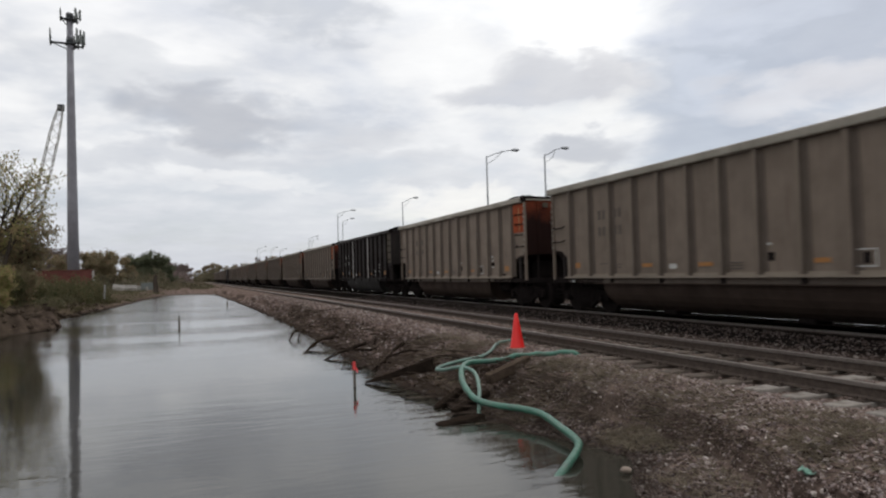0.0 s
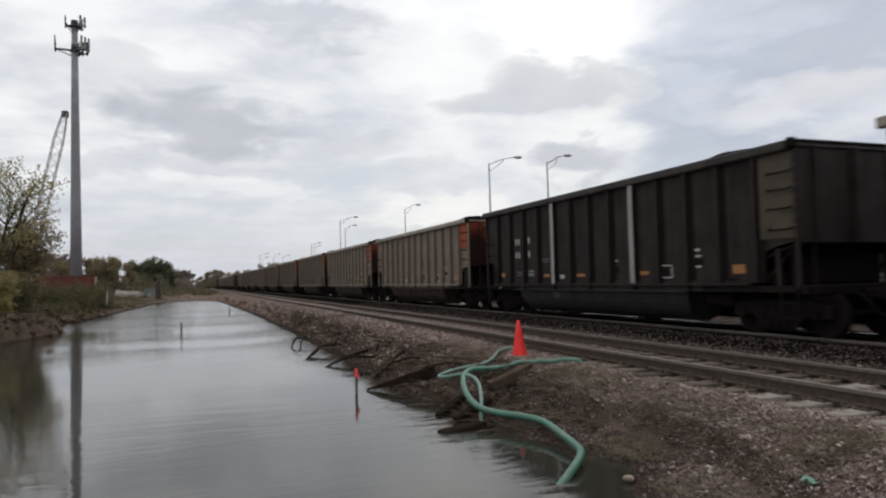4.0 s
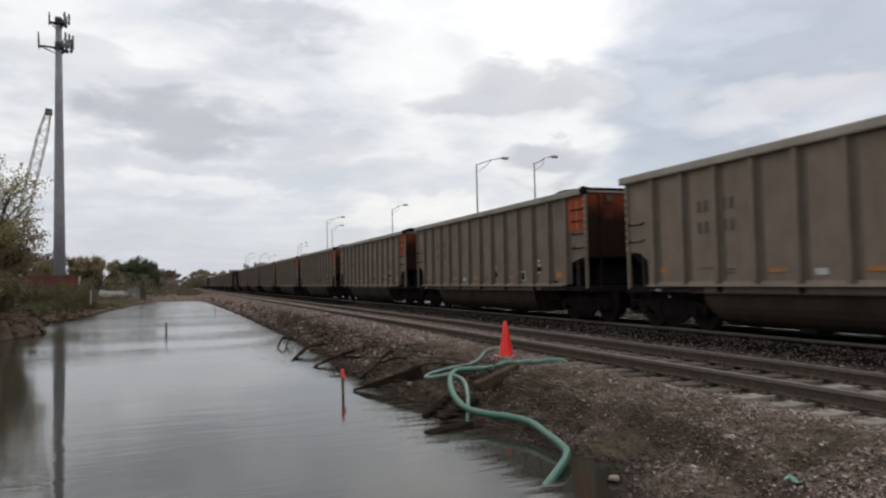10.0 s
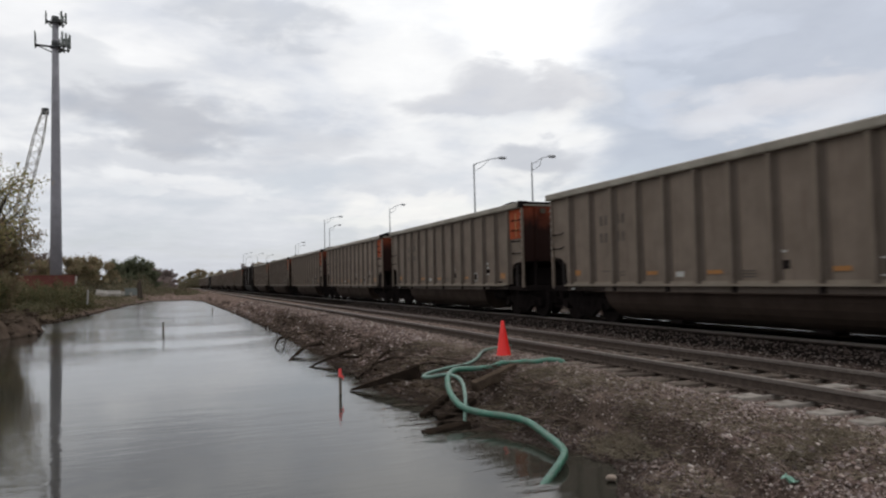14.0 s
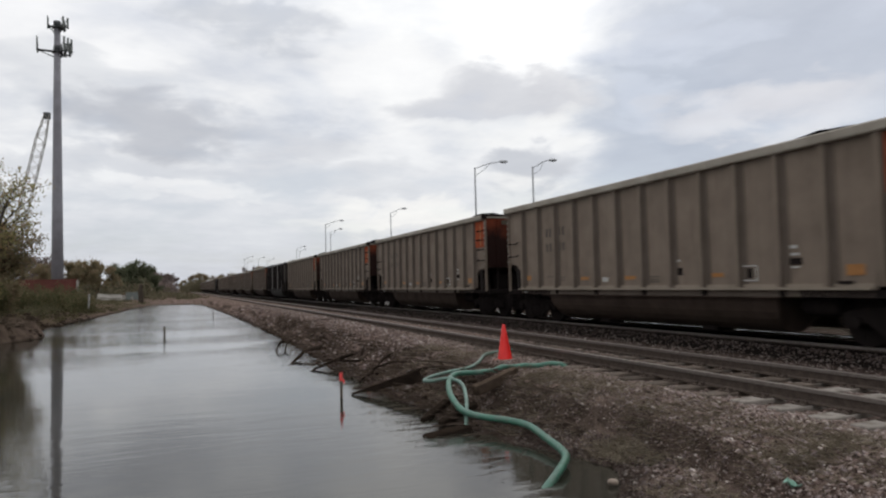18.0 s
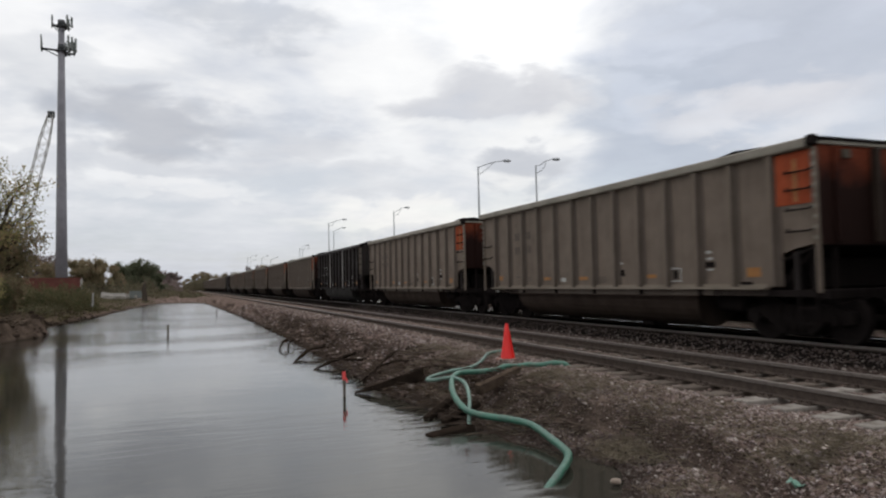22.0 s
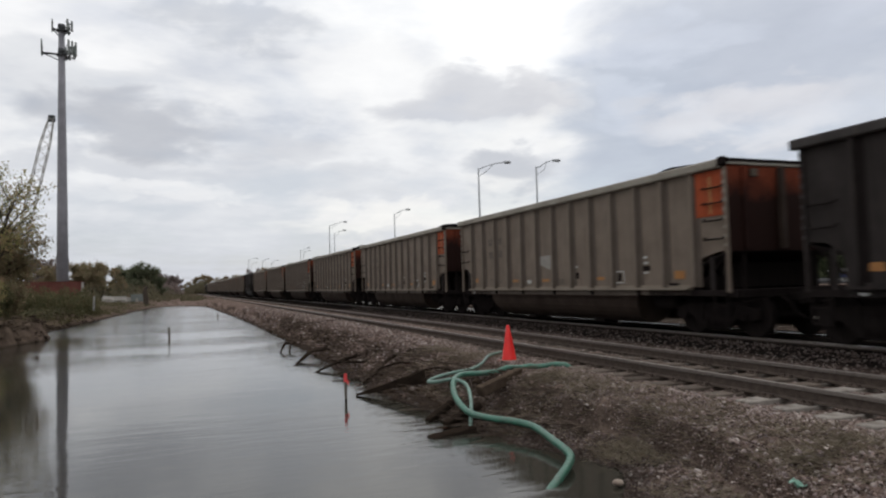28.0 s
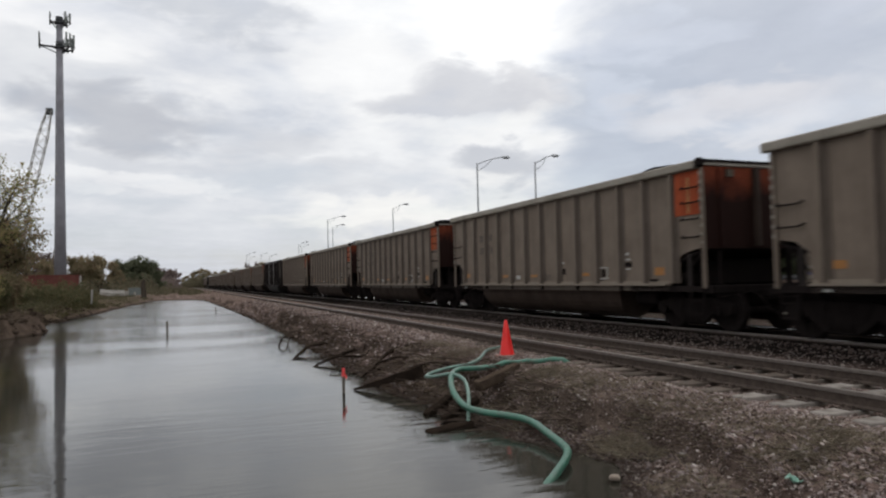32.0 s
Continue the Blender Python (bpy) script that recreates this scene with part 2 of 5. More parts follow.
def ground_material():
    k = Nodes("mud_and_gravel")
    clods, grit, big = k.noise(2.2, 6, 0.65), k.noise(26, 4, 0.7), k.noise(0.35, 4, 0.6)
    c = k.ramp(clods, (0.30, (0.046, 0.034, 0.028)), (0.5, (0.140, 0.101, 0.085)), (0.70, (0.255, 0.191, 0.164)))
    c = k.mix(k.grey(grit, 0.58, 0.76), c, (0.20, 0.166, 0.150))
    c = k.mix(k.grey(big, 0.5, 0.68, 0.0, 0.5), c, (0.080, 0.068, 0.042))
    c = k.mix(k.math("MULTIPLY", k.grey(k.axis("X"), -4.5, -7.5, 0.0, 0.85), k.grey(clods, 0.15, 0.45)), c, (0.082, 0.063, 0.043))
    # dark strip under and beside the train: coal dust with painted-in shade
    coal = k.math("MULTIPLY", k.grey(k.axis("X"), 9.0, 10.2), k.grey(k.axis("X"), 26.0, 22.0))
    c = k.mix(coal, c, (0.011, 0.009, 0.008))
    grime = k.math("MULTIPLY", k.grey(k.axis("X"), 6.0, 6.8), k.grey(k.axis("X"), 9.6, 8.8))
    c = k.mix(k.math("MULTIPLY", grime, 0.35), c, (0.23, 0.175, 0.15))
    # steep faces go to dark earth by normal, painting in the bank's shade
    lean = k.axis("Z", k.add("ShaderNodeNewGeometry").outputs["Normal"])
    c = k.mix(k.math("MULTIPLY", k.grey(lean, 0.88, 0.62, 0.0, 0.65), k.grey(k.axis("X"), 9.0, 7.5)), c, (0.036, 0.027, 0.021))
    z = k.axis("Z")
    wet = k.grey(k.math("ADD", z, k.math("MULTIPLY", clods, 0.12)), 0.19, 0.07)
    c = k.mix(k.math("MULTIPLY", wet, 0.82), c, (0.020, 0.0155, 0.012))
    vor = k.add("ShaderNodeTexVoronoi", Scale=20.0)
    k.l.new(k.co, vor.inputs["Vector"])
    h = k.math("ADD", k.math("MULTIPLY", grit, 0.6), k.math("MULTIPLY", vor.outputs["Distance"], 0.5))
    return k.done(c, k.grey(wet, 0.0, 1.0, 0.95, 0.8), 0.0, h, 0.8, 0.05, Specular_IOR_Level=0.0)


def water_material():
    k = Nodes("silty_water")
    long = k.noise(1.0, 4, 0.55, k.scaled(k.co, 0.55, 2.2, 1.0), 0.4)
    short = k.noise(1.0, 3, 0.6, k.scaled(k.co, 3.0, 9.0, 1.0))
    gusts = k.grey(k.noise(1.0, 2, 0.5, k.scaled(k.co, 0.05, 0.16, 1.0)), 0.42, 0.62, 0.15, 1.0)
    open_water = k.grey(k.axis("Y"), 16.0, 48.0, 1.0, 7.0)
    h = k.math("MULTIPLY", k.math("MULTIPLY", k.math("ADD", k.math("MULTIPLY", long, 0.7), k.math("MULTIPLY", short, 0.22)), gusts), open_water)
    c = k.ramp(k.noise(0.3, 3), (0.3, (0.027, 0.0255, 0.020)), (0.7, (0.036, 0.034, 0.027)))
    return k.done(c, k.grey(k.axis("Y"), 16.0, 48.0, 0.045, 0.13), 0.0, h, 0.14, 0.09, IOR=1.42)


def wagon_material(name, dark, light, stain, gloss=0.35):
    """Painted steel, dull and streaked with coal dust; the tone differs from wagon to wagon by the object's colour."""
    k = Nodes(name)
    streak = k.noise(1.0, 5, 0.6, k.scaled(k.co, 9.0, 9.0, 0.5))
    blotch, fine = k.noise(1.3, 5, 0.6), k.noise(45, 3, 0.6)
    c = k.ramp(k.math("ADD", k.math("MULTIPLY", blotch, 0.55), k.math("MULTIPLY", streak, 0.45)), (0.32, dark), (0.66, light))
    c = k.mix(k.grey(streak, 0.56, 0.74, 0.0, 0.55), c, stain)
    c = k.mix(k.math("MULTIPLY", k.grey(fine, 0.6, 0.75), 0.3), c, stain)
    c = k.mix(1.0, c, k.info("Color"), "MULTIPLY")
    return k.done(c, k.grey(blotch, 0.3, 0.7, 0.85, 0.65), 0.0, k.math("ADD", fine, k.math("MULTIPLY", blotch, 2.0)), 0.12, 0.012, Specular_IOR_Level=gloss)


M_GROUND, M_WATER = ground_material(), water_material()
M_GREY = wagon_material("dusty_grey_paint", (0.122, 0.096, 0.075), (0.190, 0.150, 0.117), (0.086, 0.060, 0.045))
# darker twin of the grey paint, with the posts' shade put into its colour
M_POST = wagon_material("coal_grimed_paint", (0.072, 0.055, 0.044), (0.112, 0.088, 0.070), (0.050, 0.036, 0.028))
M_RIM = wagon_material("worn_rim_paint", (0.20, 0.180, 0.150), (0.32, 0.295, 0.25), (0.11, 0.092, 0.075))
# lighter copy of the grey: sky light on the shelf put into the paint
M_SHELF = wagon_material("dusty_shelf_paint", (0.17, 0.142, 0.112), (0.25, 0.208, 0.165), (0.11, 0.086, 0.066))
M_BLACK = wagon_material("dusty_black_paint", (0.017, 0.0142, 0.0135), (0.033, 0.0275, 0.026), (0.050, 0.036, 0.028), 0.12)
M_BLACK_RIM = wagon_material("dusty_black_rim", (0.030, 0.027, 0.026), (0.058, 0.052, 0.050), (0.085, 0.070, 0.058), 0.2)
M_BROWN = wagon_material("brown_rusty_panel", (0.052, 0.040, 0.028), (0.085, 0.066, 0.046), (0.036, 0.026, 0.020))
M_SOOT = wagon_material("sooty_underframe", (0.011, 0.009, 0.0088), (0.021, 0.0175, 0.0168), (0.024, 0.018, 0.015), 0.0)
M_TUB = wagon_material("dusty_tub", (0.028, 0.020, 0.0158), (0.058, 0.041, 0.033), (0.028, 0.019, 0.015), 0.1)
M_BLACK_TUB = wagon_material("dark_tub", (0.013, 0.012, 0.011), (0.026, 0.024, 0.022), (0.034, 0.027, 0.022))


def orange_material(name, dark_below):
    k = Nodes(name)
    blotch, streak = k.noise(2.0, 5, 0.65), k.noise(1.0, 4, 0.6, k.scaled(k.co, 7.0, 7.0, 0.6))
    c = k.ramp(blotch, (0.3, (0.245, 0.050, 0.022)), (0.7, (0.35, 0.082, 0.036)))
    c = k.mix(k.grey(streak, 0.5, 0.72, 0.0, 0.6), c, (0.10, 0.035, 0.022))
    if dark_below:
        # darkens towards the bottom, along a blotchy edge
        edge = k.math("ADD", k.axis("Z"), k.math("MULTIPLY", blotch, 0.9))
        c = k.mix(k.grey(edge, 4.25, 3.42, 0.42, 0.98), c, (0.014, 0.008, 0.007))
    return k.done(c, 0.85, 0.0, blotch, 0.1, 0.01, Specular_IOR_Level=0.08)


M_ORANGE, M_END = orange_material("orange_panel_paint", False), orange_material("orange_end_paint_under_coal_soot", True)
M_COAL = speckled("coal", (0.004, 0.004, 0.004), (0.014, 0.013, 0.013), 5, 25, 0.85, 0, 1.0, 0.08)
M_WHITE = speckled("faded_white_stencil", (0.30, 0.30, 0.285), (0.46, 0.455, 0.43), 10, 60, 0.7)
M_DULL = speckled("dirty_white_stencil", (0.085, 0.085, 0.09), (0.20, 0.20, 0.205), 10, 60, 0.75)
M_BLUE = speckled("faded_blue_tag", (0.05, 0.06, 0.22), (0.09, 0.11, 0.32), 10, 60, 0.7)
M_DIM = speckled("faded_dark_stencil", (0.058, 0.047, 0.038), (0.095, 0.079, 0.064), 10, 60, 0.8)
M_YELLOW = speckled("dusty_yellow_reflector", (0.22, 0.098, 0.028), (0.33, 0.145, 0.036), 10, 60, 0.55)
M_SCRAWL = speckled("faint_white_spray", (0.20, 0.19, 0.17), (0.28, 0.265, 0.24), 12, 60, 0.8)
M_STRIPE = speckled("weathered_white_panel", (0.20, 0.19, 0.18), (0.34, 0.325, 0.31), 6, 40, 0.7)
M_RAILHEAD = speckled("polished_rail_head", (0.45, 0.44, 0.43), (0.62, 0.61, 0.60), 3, 30, 0.13, 1.0, 0.0)
M_OLDHEAD = speckled("dull_rail_head", (0.12, 0.102, 0.090), (0.22, 0.192, 0.172), 12, 80, 0.42, 0.7, 0.05)
M_RUST = speckled("rusty_steel", (0.042, 0.033, 0.028), (0.098, 0.077, 0.065), 10, 70, 0.85)
M_TIE = speckled("weathered_tie", (0.20, 0.178, 0.157), (0.35, 0.318, 0.284), 6, 50, 0.9, 0, 0.6, 0.01, (0.16, 0.138, 0.118), 0.2)
M_OLDTIE = speckled("dark_oily_tie", (0.075, 0.060, 0.050), (0.19, 0.155, 0.13), 6, 50, 0.9, 0, 0.6, 0.01, (0.13, 0.115, 0.10), 0.4)
M_GALV = speckled("galvanised_steel", (0.27, 0.28, 0.29), (0.38, 0.39, 0.40), 3, 40, 0.55, 0.4)
M_MAST = speckled("mast_steel", (0.175, 0.172, 0.190), (0.245, 0.24, 0.262), 1.5, 20, 0.6, 0.2)
M_DARKSTEEL = speckled("antenna_steel", (0.03, 0.033, 0.035), (0.07, 0.075, 0.078), 5, 40, 0.6, 0.2)
M_CONE = speckled("orange_cone_plastic", (0.62, 0.012, 0.011), (0.76, 0.021, 0.015), 6, 60, 0.42, 0, 0.05, 0.003)
M_CONEBASE = speckled("cone_base_rubber", (0.20, 0.10, 0.08), (0.34, 0.19, 0.15), 8, 60, 0.8)
M_WOOD = speckled("wet_dark_timber", (0.010, 0.0075, 0.006), (0.034, 0.025, 0.019), 4, 50, 0.9, 0, 0.6, 0.02, (0.045, 0.034, 0.027))
M_TIMBER = speckled("old_brown_timber", (0.036, 0.026, 0.020), (0.115, 0.086, 0.064), 5, 50, 0.9, 0, 0.7, 0.02, (0.03, 0.022, 0.017))
M_BARK = speckled("tree_bark", (0.035, 0.028, 0.022), (0.09, 0.074, 0.06), 8, 60, 0.95, 0, 0.7, 0.02)
M_LATH = speckled("grey_lath", (0.09, 0.075, 0.06), (0.17, 0.145, 0.12), 6, 60, 0.9)
M_PINK = speckled("fluorescent_marking_paint", (0.75, 0.06, 0.07), (0.9, 0.12, 0.11), 8, 60, 0.7)
M_REDBIN = speckled("rusty_red_container_paint", (0.085, 0.022, 0.016), (0.14, 0.040, 0.029), 1.5, 20, 0.75, 0, 0.2, 0.02, (0.07, 0.03, 0.022))
M_CONCRETE = speckled("pale_concrete", (0.24, 0.225, 0.205), (0.38, 0.36, 0.33), 2, 30, 0.9, 0, 0.4, 0.02, (0.16, 0.14, 0.12))
M_CRANE = speckled("pale_crane_steel", (0.26, 0.25, 0.23), (0.38, 0.36, 0.33), 3, 30, 0.7)
M_ASPHALT = speckled("asphalt", (0.04, 0.04, 0.042), (0.065, 0.064, 0.062), 0.5, 40, 0.9)


def hose_material(name, fresh):
    k = Nodes(name)
    w = k.add("ShaderNodeTexWave", Scale=22.0, Distortion=0.3)
    k.l.new(k.co, w.inputs["Vector"])
    n = k.noise(6, 4, 0.6)
    c = k.ramp(n, (0.3, fresh), (0.7, tuple(1.55 * v for v in fresh)))
    c = k.mix(k.grey(k.noise(5, 4), 0.50, 0.72, 0.0, 0.45), c, (0.12, 0.135, 0.115))
    c = k.mix(k.grey(k.noise(18, 3), 0.6, 0.72, 0.0, 0.5), c, (0.09, 0.085, 0.065))
    return k.done(c, 0.38, 0.0, w.outputs["Fac"], 0.25, 0.006)


M_HOSE = hose_material("green_ribbed_hose", (0.032, 0.106, 0.073))
M_PALE_HOSE = hose_material("faded_green_hose", (0.085, 0.150, 0.122))


def leaf_material(name, a, b, c):
    k = Nodes(name)
    isl = k.add("ShaderNodeNewGeometry").outputs["Random Per Island"]
    col = k.ramp(isl, (0.0, a), (0.5, b), (1.0, c))
    k.done(col, 0.75, Specular_IOR_Level=0.2)
    through_leaf = k.n.new("ShaderNodeBsdfTranslucent")
    k.l.new(col, through_leaf.inputs[0])
    m = k.add("ShaderNodeMixShader", Fac=0.45)
    k.l.new(k.bsdf.outputs[0], m.inputs[1])
    k.l.new(through_leaf.outputs[0], m.inputs[2])
    k.l.new(m.outputs[0], k.n["Material Output"].inputs["Surface"])
    return k.mat


M_LEAF = leaf_material("sparse_yellow_green_leaves", (0.20, 0.21, 0.078), (0.30, 0.265, 0.115), (0.31, 0.205, 0.12))
M_BUSH = leaf_material("bush_leaves", (0.060, 0.066, 0.030), (0.100, 0.096, 0.045), (0.14, 0.108, 0.062))
M_FAR = leaf_material("olive_autumn_leaves", (0.175, 0.16, 0.092), (0.235, 0.20, 0.115), (0.27, 0.175, 0.12))
M_FARDARK = leaf_material("dark_green_leaves", (0.085, 0.100, 0.062), (0.125, 0.138, 0.083), (0.16, 0.155, 0.10))
M_BARE = leaf_material("brown_twigs", (0.15, 0.120, 0.112), (0.19, 0.148, 0.138), (0.22, 0.170, 0.150))
M_GRASS = leaf_material("dry_grass", (0.075, 0.080, 0.032), (0.12, 0.108, 0.050), (0.18, 0.145, 0.080))

M_DULLSCRUB = leaf_material("dull_olive_scrub", (0.095, 0.090, 0.055), (0.13, 0.118, 0.072), (0.15, 0.115, 0.080))
M_HEDGE = leaf_material("dark_hedge_leaves", (0.030, 0.040, 0.020), (0.046, 0.058, 0.028), (0.065, 0.070, 0.036))
M_SCRUB = leaf_material("brown_olive_scrub", (0.080, 0.078, 0.044), (0.105, 0.100, 0.054), (0.15, 0.12, 0.075))

# ---- the sky sheet ----
bm = bmesh.new()
rings = []
for i, el in enumerate((-3, 0, 3, 8, 15, 25, 40, 60)):
    e = radians(el)
    rings.append([bm.verts.new((3000 * math.cos(e) * math.sin(a), 3000 * math.cos(e) * math.cos(a), 3000 * math.sin(e))) for a in (2 * math.pi * s / 48 for s in range(48))])
top = bm.verts.new((0, 0, 3000))
for a, b in zip(rings, rings[1:]):
    for s in range(48):
        bm.faces.new((a[s], a[(s + 1) % 48], b[(s + 1) % 48], b[s]))
for s in range(48):
    bm.faces.new((rings[-1][s], rings[-1][(s + 1) % 48], top))
cloud_sheet = thing("backdrop", bm, M_CLOUD, "broken grey and white cloud with blue-grey patches", "sky", kind="structure", smooth=True)

# ---- ground ----
LEFT_EDGE = ((-5, -7.5), (10, -7.6), (25, -7.35), (31, -7.1), (34, -6.4), (36.7, -5.7), (38.2, -5.9), (41, -6.6), (45, -6.7), (50, -6.5), (60, -5.6), (83, -4.2), (96, -3.2), (104, -1.4))
RIGHT_EDGE = ((-5, 3.2), (3, 3.3), (5.3, 3.80), (6.0, 4.15), (6.6, 4.50), (7.2, 4.40), (8, 4.12), (9.0, 3.92), (9.7, 3.85), (11, 3.78), (12, 3.76), (13, 3.68), (15, 3.76), (18, 3.82), (25, 3.98), (33, 4.15), (55, 4.0), (80, 3.6), (94, 3.3), (104, 1.0))


def shore(x, y):
    """How far a spot lies inside the pond (below 0: outside)."""
    jag = 0.22 * noise.noise((x * 0.5, y * 0.7, 3.1)) + 0.12 * noise.noise((x * 1.7, y * 1.9, 7.7))
    if x > 0:
        side = along(y, RIGHT_EDGE) - x
    else:
        side = x - along(y, LEFT_EDGE)
    return min(side, y - 2.2 + 0.7 * noise.noise((x * 0.45, 1.0, 6.0)), 103.5 - y) + jag


def height(x, y):
    d = shore(x, y)
    n1 = noise.noise((x * 0.9, y * 0.9, 0.5))
    n2 = noise.noise((x * 3.1, y * 3.1, 1.5))
    n3 = noise.noise((x * 9.0, y * 9.0, 2.5))
    if d > 0:
        return -min(0.9, 0.30 * d) - 0.02
    d = -d
    near = soft((60 - abs(y)) / 40)
    if x > 0:
        ledge = 0.95 + 0.5 * noise.noise((0.3, y * 0.45, 4.4))
        bank = 0.08 * soft(d / 0.5) + 0.31 * soft((d - ledge) / 0.25) + 0.17 * soft((d - 0.9) / 1.2)
        rough = (0.14 * n1 + 0.085 * n2 + 0.042 * n3) * soft(d / 0.5) * (1 - soft((x - 5.0) / 1.0)) + 0.028 * n3 * soft((x - 4.6) / 0.5) * (1 - soft((x - 6.2) / 0.4))
        bed = soft((x - 5.6) / 0.9)
        z = bank + rough
        z = z * (1 - bed) + (0.585 + 0.025 * max(soft((y - 7.5) / 5.0), soft((x - 9.6) / 0.8)) + 0.012 * n2 + 0.008 * n3) * bed
        z += 0.045 * soft((y - 12) / 8) * soft((x - 6.30) / 0.4) * (1 - soft((x - 9.0) / 0.4))
        z -= 0.022 * soft((x - 6.30) / 0.25) * (1 - soft((x - 8.9) / 0.3)) * (1 - soft((y - 40) / 10))
        z += 0.115 * soft((x - 9.9) / 0.9) * (1 - soft((x - 14.4) / 0.5))
        if x > 14.4:
            z += 0.7 * soft((x - 24.0) / 2.6)
            z -= 1.05 * soft((x - 14.5) / 1.6) * (1 - soft((x - 23.0) / 2.2)) * soft((y + 80) / 40) * (1 - soft((y - 420) / 60))
        return z
    steep = (0.82 + 0.22 * n1) * soft(d / 0.42) if y < 43 else 0.45 * soft(d / 2.5)
    clod = (0.26 * n1 + 0.13 * n2 + 0.05 * n3) * soft(d / 0.8)
    far = soft((d - 30) / 40)
    return (steep + clod * (1 - 0.6 * soft((d - 6) / 8))) * (1 - far) + 0.6 * far + 0.5 * soft((d - 3) / 9) * soft((y - 20) / 20) * (1 - far)


def steps(*stretches):
    out = [stretches[0][0]]
    for a, b, s in stretches:
        n = max(1, round((b - a) / s))
        out += [a + (b - a) * (i + 1) / n for i in range(n)]
    return out


gx = steps((-2950, -400, 500), (-400, -60, 40), (-60, -14, 3), (-14, -4, 0.35), (-4, 2.4, 0.9), (2.4, 6.6, 0.09), (6.6, 15, 0.4), (15, 29, 0.5), (29, 61, 4), (61, 401, 40), (401, 2951, 500))
gy = steps((-2950, -300, 500), (-300, -20, 30), (-20, 2, 1.5), (2, 16, 0.10), (16, 34, 0.3), (34, 60, 0.7), (60, 112, 1.4), (112, 300, 14), (300, 2950, 300))
verts = [(x, y, height(x, y)) for y in gy for x in gx]
w = len(gx)
faces = [(j * w + i, j * w + i + 1, (j + 1) * w + i + 1, (j + 1) * w + i) for j in range(len(gy) - 1) for i in range(w - 1)]
me = bpy.data.meshes.new("ground")
me.from_pydata(verts, [], faces)
me.shade_smooth()
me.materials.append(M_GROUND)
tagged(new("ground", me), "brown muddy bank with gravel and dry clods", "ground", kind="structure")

bm = bmesh.new()
wx, wy = steps((-11, 6, 1.0)), steps((1, 107, 2.0))
grid = [[bm.verts.new((x, y, 0.0)) for x in wx] for y in wy]
for a, b in zip(grid, grid[1:]):
    for i in range(len(wx) - 1):
        bm.faces.new((a[i], a[i + 1], b[i + 1], b[i]))
thing("water", bm, M_WATER, "still grey-green flood water in a long ditch", "water", kind="structure")

bm = bmesh.new()
wx, wy = steps((14.6, 26.6, 1.5)), steps((-85, 485, 15))
grid = [[bm.verts.new((x, y, 0.0)) for x in wx] for y in wy]
for a, b in zip(grid, grid[1:]):
    for i in range(len(wx) - 1):
        bm.faces.new((a[i], a[i + 1], b[i + 1], b[i]))
thing("water", bm, M_WATER, "flood water lying between the railway and the road", "water", kind="structure")

# ---- the two tracks ----
NEAR_X, TRAIN_X, GAUGE = 7.63, 12.25, 0.7525


def rail_mesh(name, y0, y1):
    bm = bmesh.new()
    prism(bm, ((-0.07, 0), (0.07, 0), (0.07, 0.012), (0.012, 0.03), (0.012, 0.125), (-0.012, 0.125), (-0.012, 0.03), (-0.07, 0.012)), "y", y0, y1)
    return bm


def railway_track(x, label, polish, pale, y0=-40, y1=900):
    tr = whole("railway_track", label, "railway track", place=pose(x, 0, 0), kind="structure")
    for s in (-1, 1):
        web = part("rail", rail_mesh("rail", y0, y1), M_RUST, tr)
        web.location = (s * GAUGE, 0, RAIL - 0.172)
        bm = bmesh.new()
        prism(bm, ((-0.037, 0.125), (0.037, 0.125), (0.037, 0.166), (0.034, 0.171), (-0.034, 0.171), (-0.037, 0.166)), "y", y0, y1)
        part("rail_head", bm, polish if s > 0 else M_OLDHEAD, web)
    bm = bmesh.new()
    box(bm, -1.3, 1.3, -0.115, 0.115, -0.17, 0.0, 0.012)
    tie = as_mesh("tie", bm, M_TIE)
    bm = bmesh.new()
    box(bm, -0.19, 0.19, -0.09, 0.09, 0.0, 0.016)
    for sx in (-0.13, 0.13):
        for sy in (-0.06, 0.06):
            box(bm, sx - 0.02, sx + 0.02, sy - 0.02, sy + 0.02, 0.016, 0.045)
    plate = as_mesh("tie_plate", bm, M_RUST)
    bm = bmesh.new()
    box(bm, -1.3, 1.3, -0.115, 0.115, -0.17, 0.0, 0.012)
    oily = as_mesh("tie", bm, M_OLDTIE)
    rnd = random.Random(7)
    for i in range(130):
        y = 1.0 + i * 0.55
        t = shared_part("tie", tie if pale and i < 11 else oily, tr, pose(rnd.uniform(-0.05, 0.05), y + rnd.uniform(-0.03, 0.03), RAIL - 0.176 + rnd.uniform(-0.012, 0.003), 0, 0, rnd.uniform(-1.2, 1.2)))
        if i < 60:
            for s in (-1, 1):
                shared_part("tie_plate", plate, t, pose(s * GAUGE, 0, 0))
    bm = bmesh.new()
    for i in range(130, 600):
        y = 1.0 + i * 0.55
        box(bm, -1.3, 1.3, y - 0.11, y + 0.11, RAIL - 0.36, RAIL - 0.19)
    tagged(part("far_ties", bm, M_OLDTIE, tr), kind="stuff")
    return tr


railway_track(NEAR_X, "empty rusty railway track on weathered grey ties", M_OLDHEAD, True)
railway_track(TRAIN_X, "railway track with polished rails under the coal train", M_RAILHEAD, False)


# ---- the coal train ----
CAR_L, BODY = 16.18, 7.13  # coupled length, half body length
TOP, SILL = 3.81, 1.04  # above the rail
RIM_H, BAY = 0.19, 1.022  # height of the top rim, spacing of the posts
CUT_NEAR, CUT_FAR = -5.98, 6.38  # where the side sheet ends, over the slope sheets


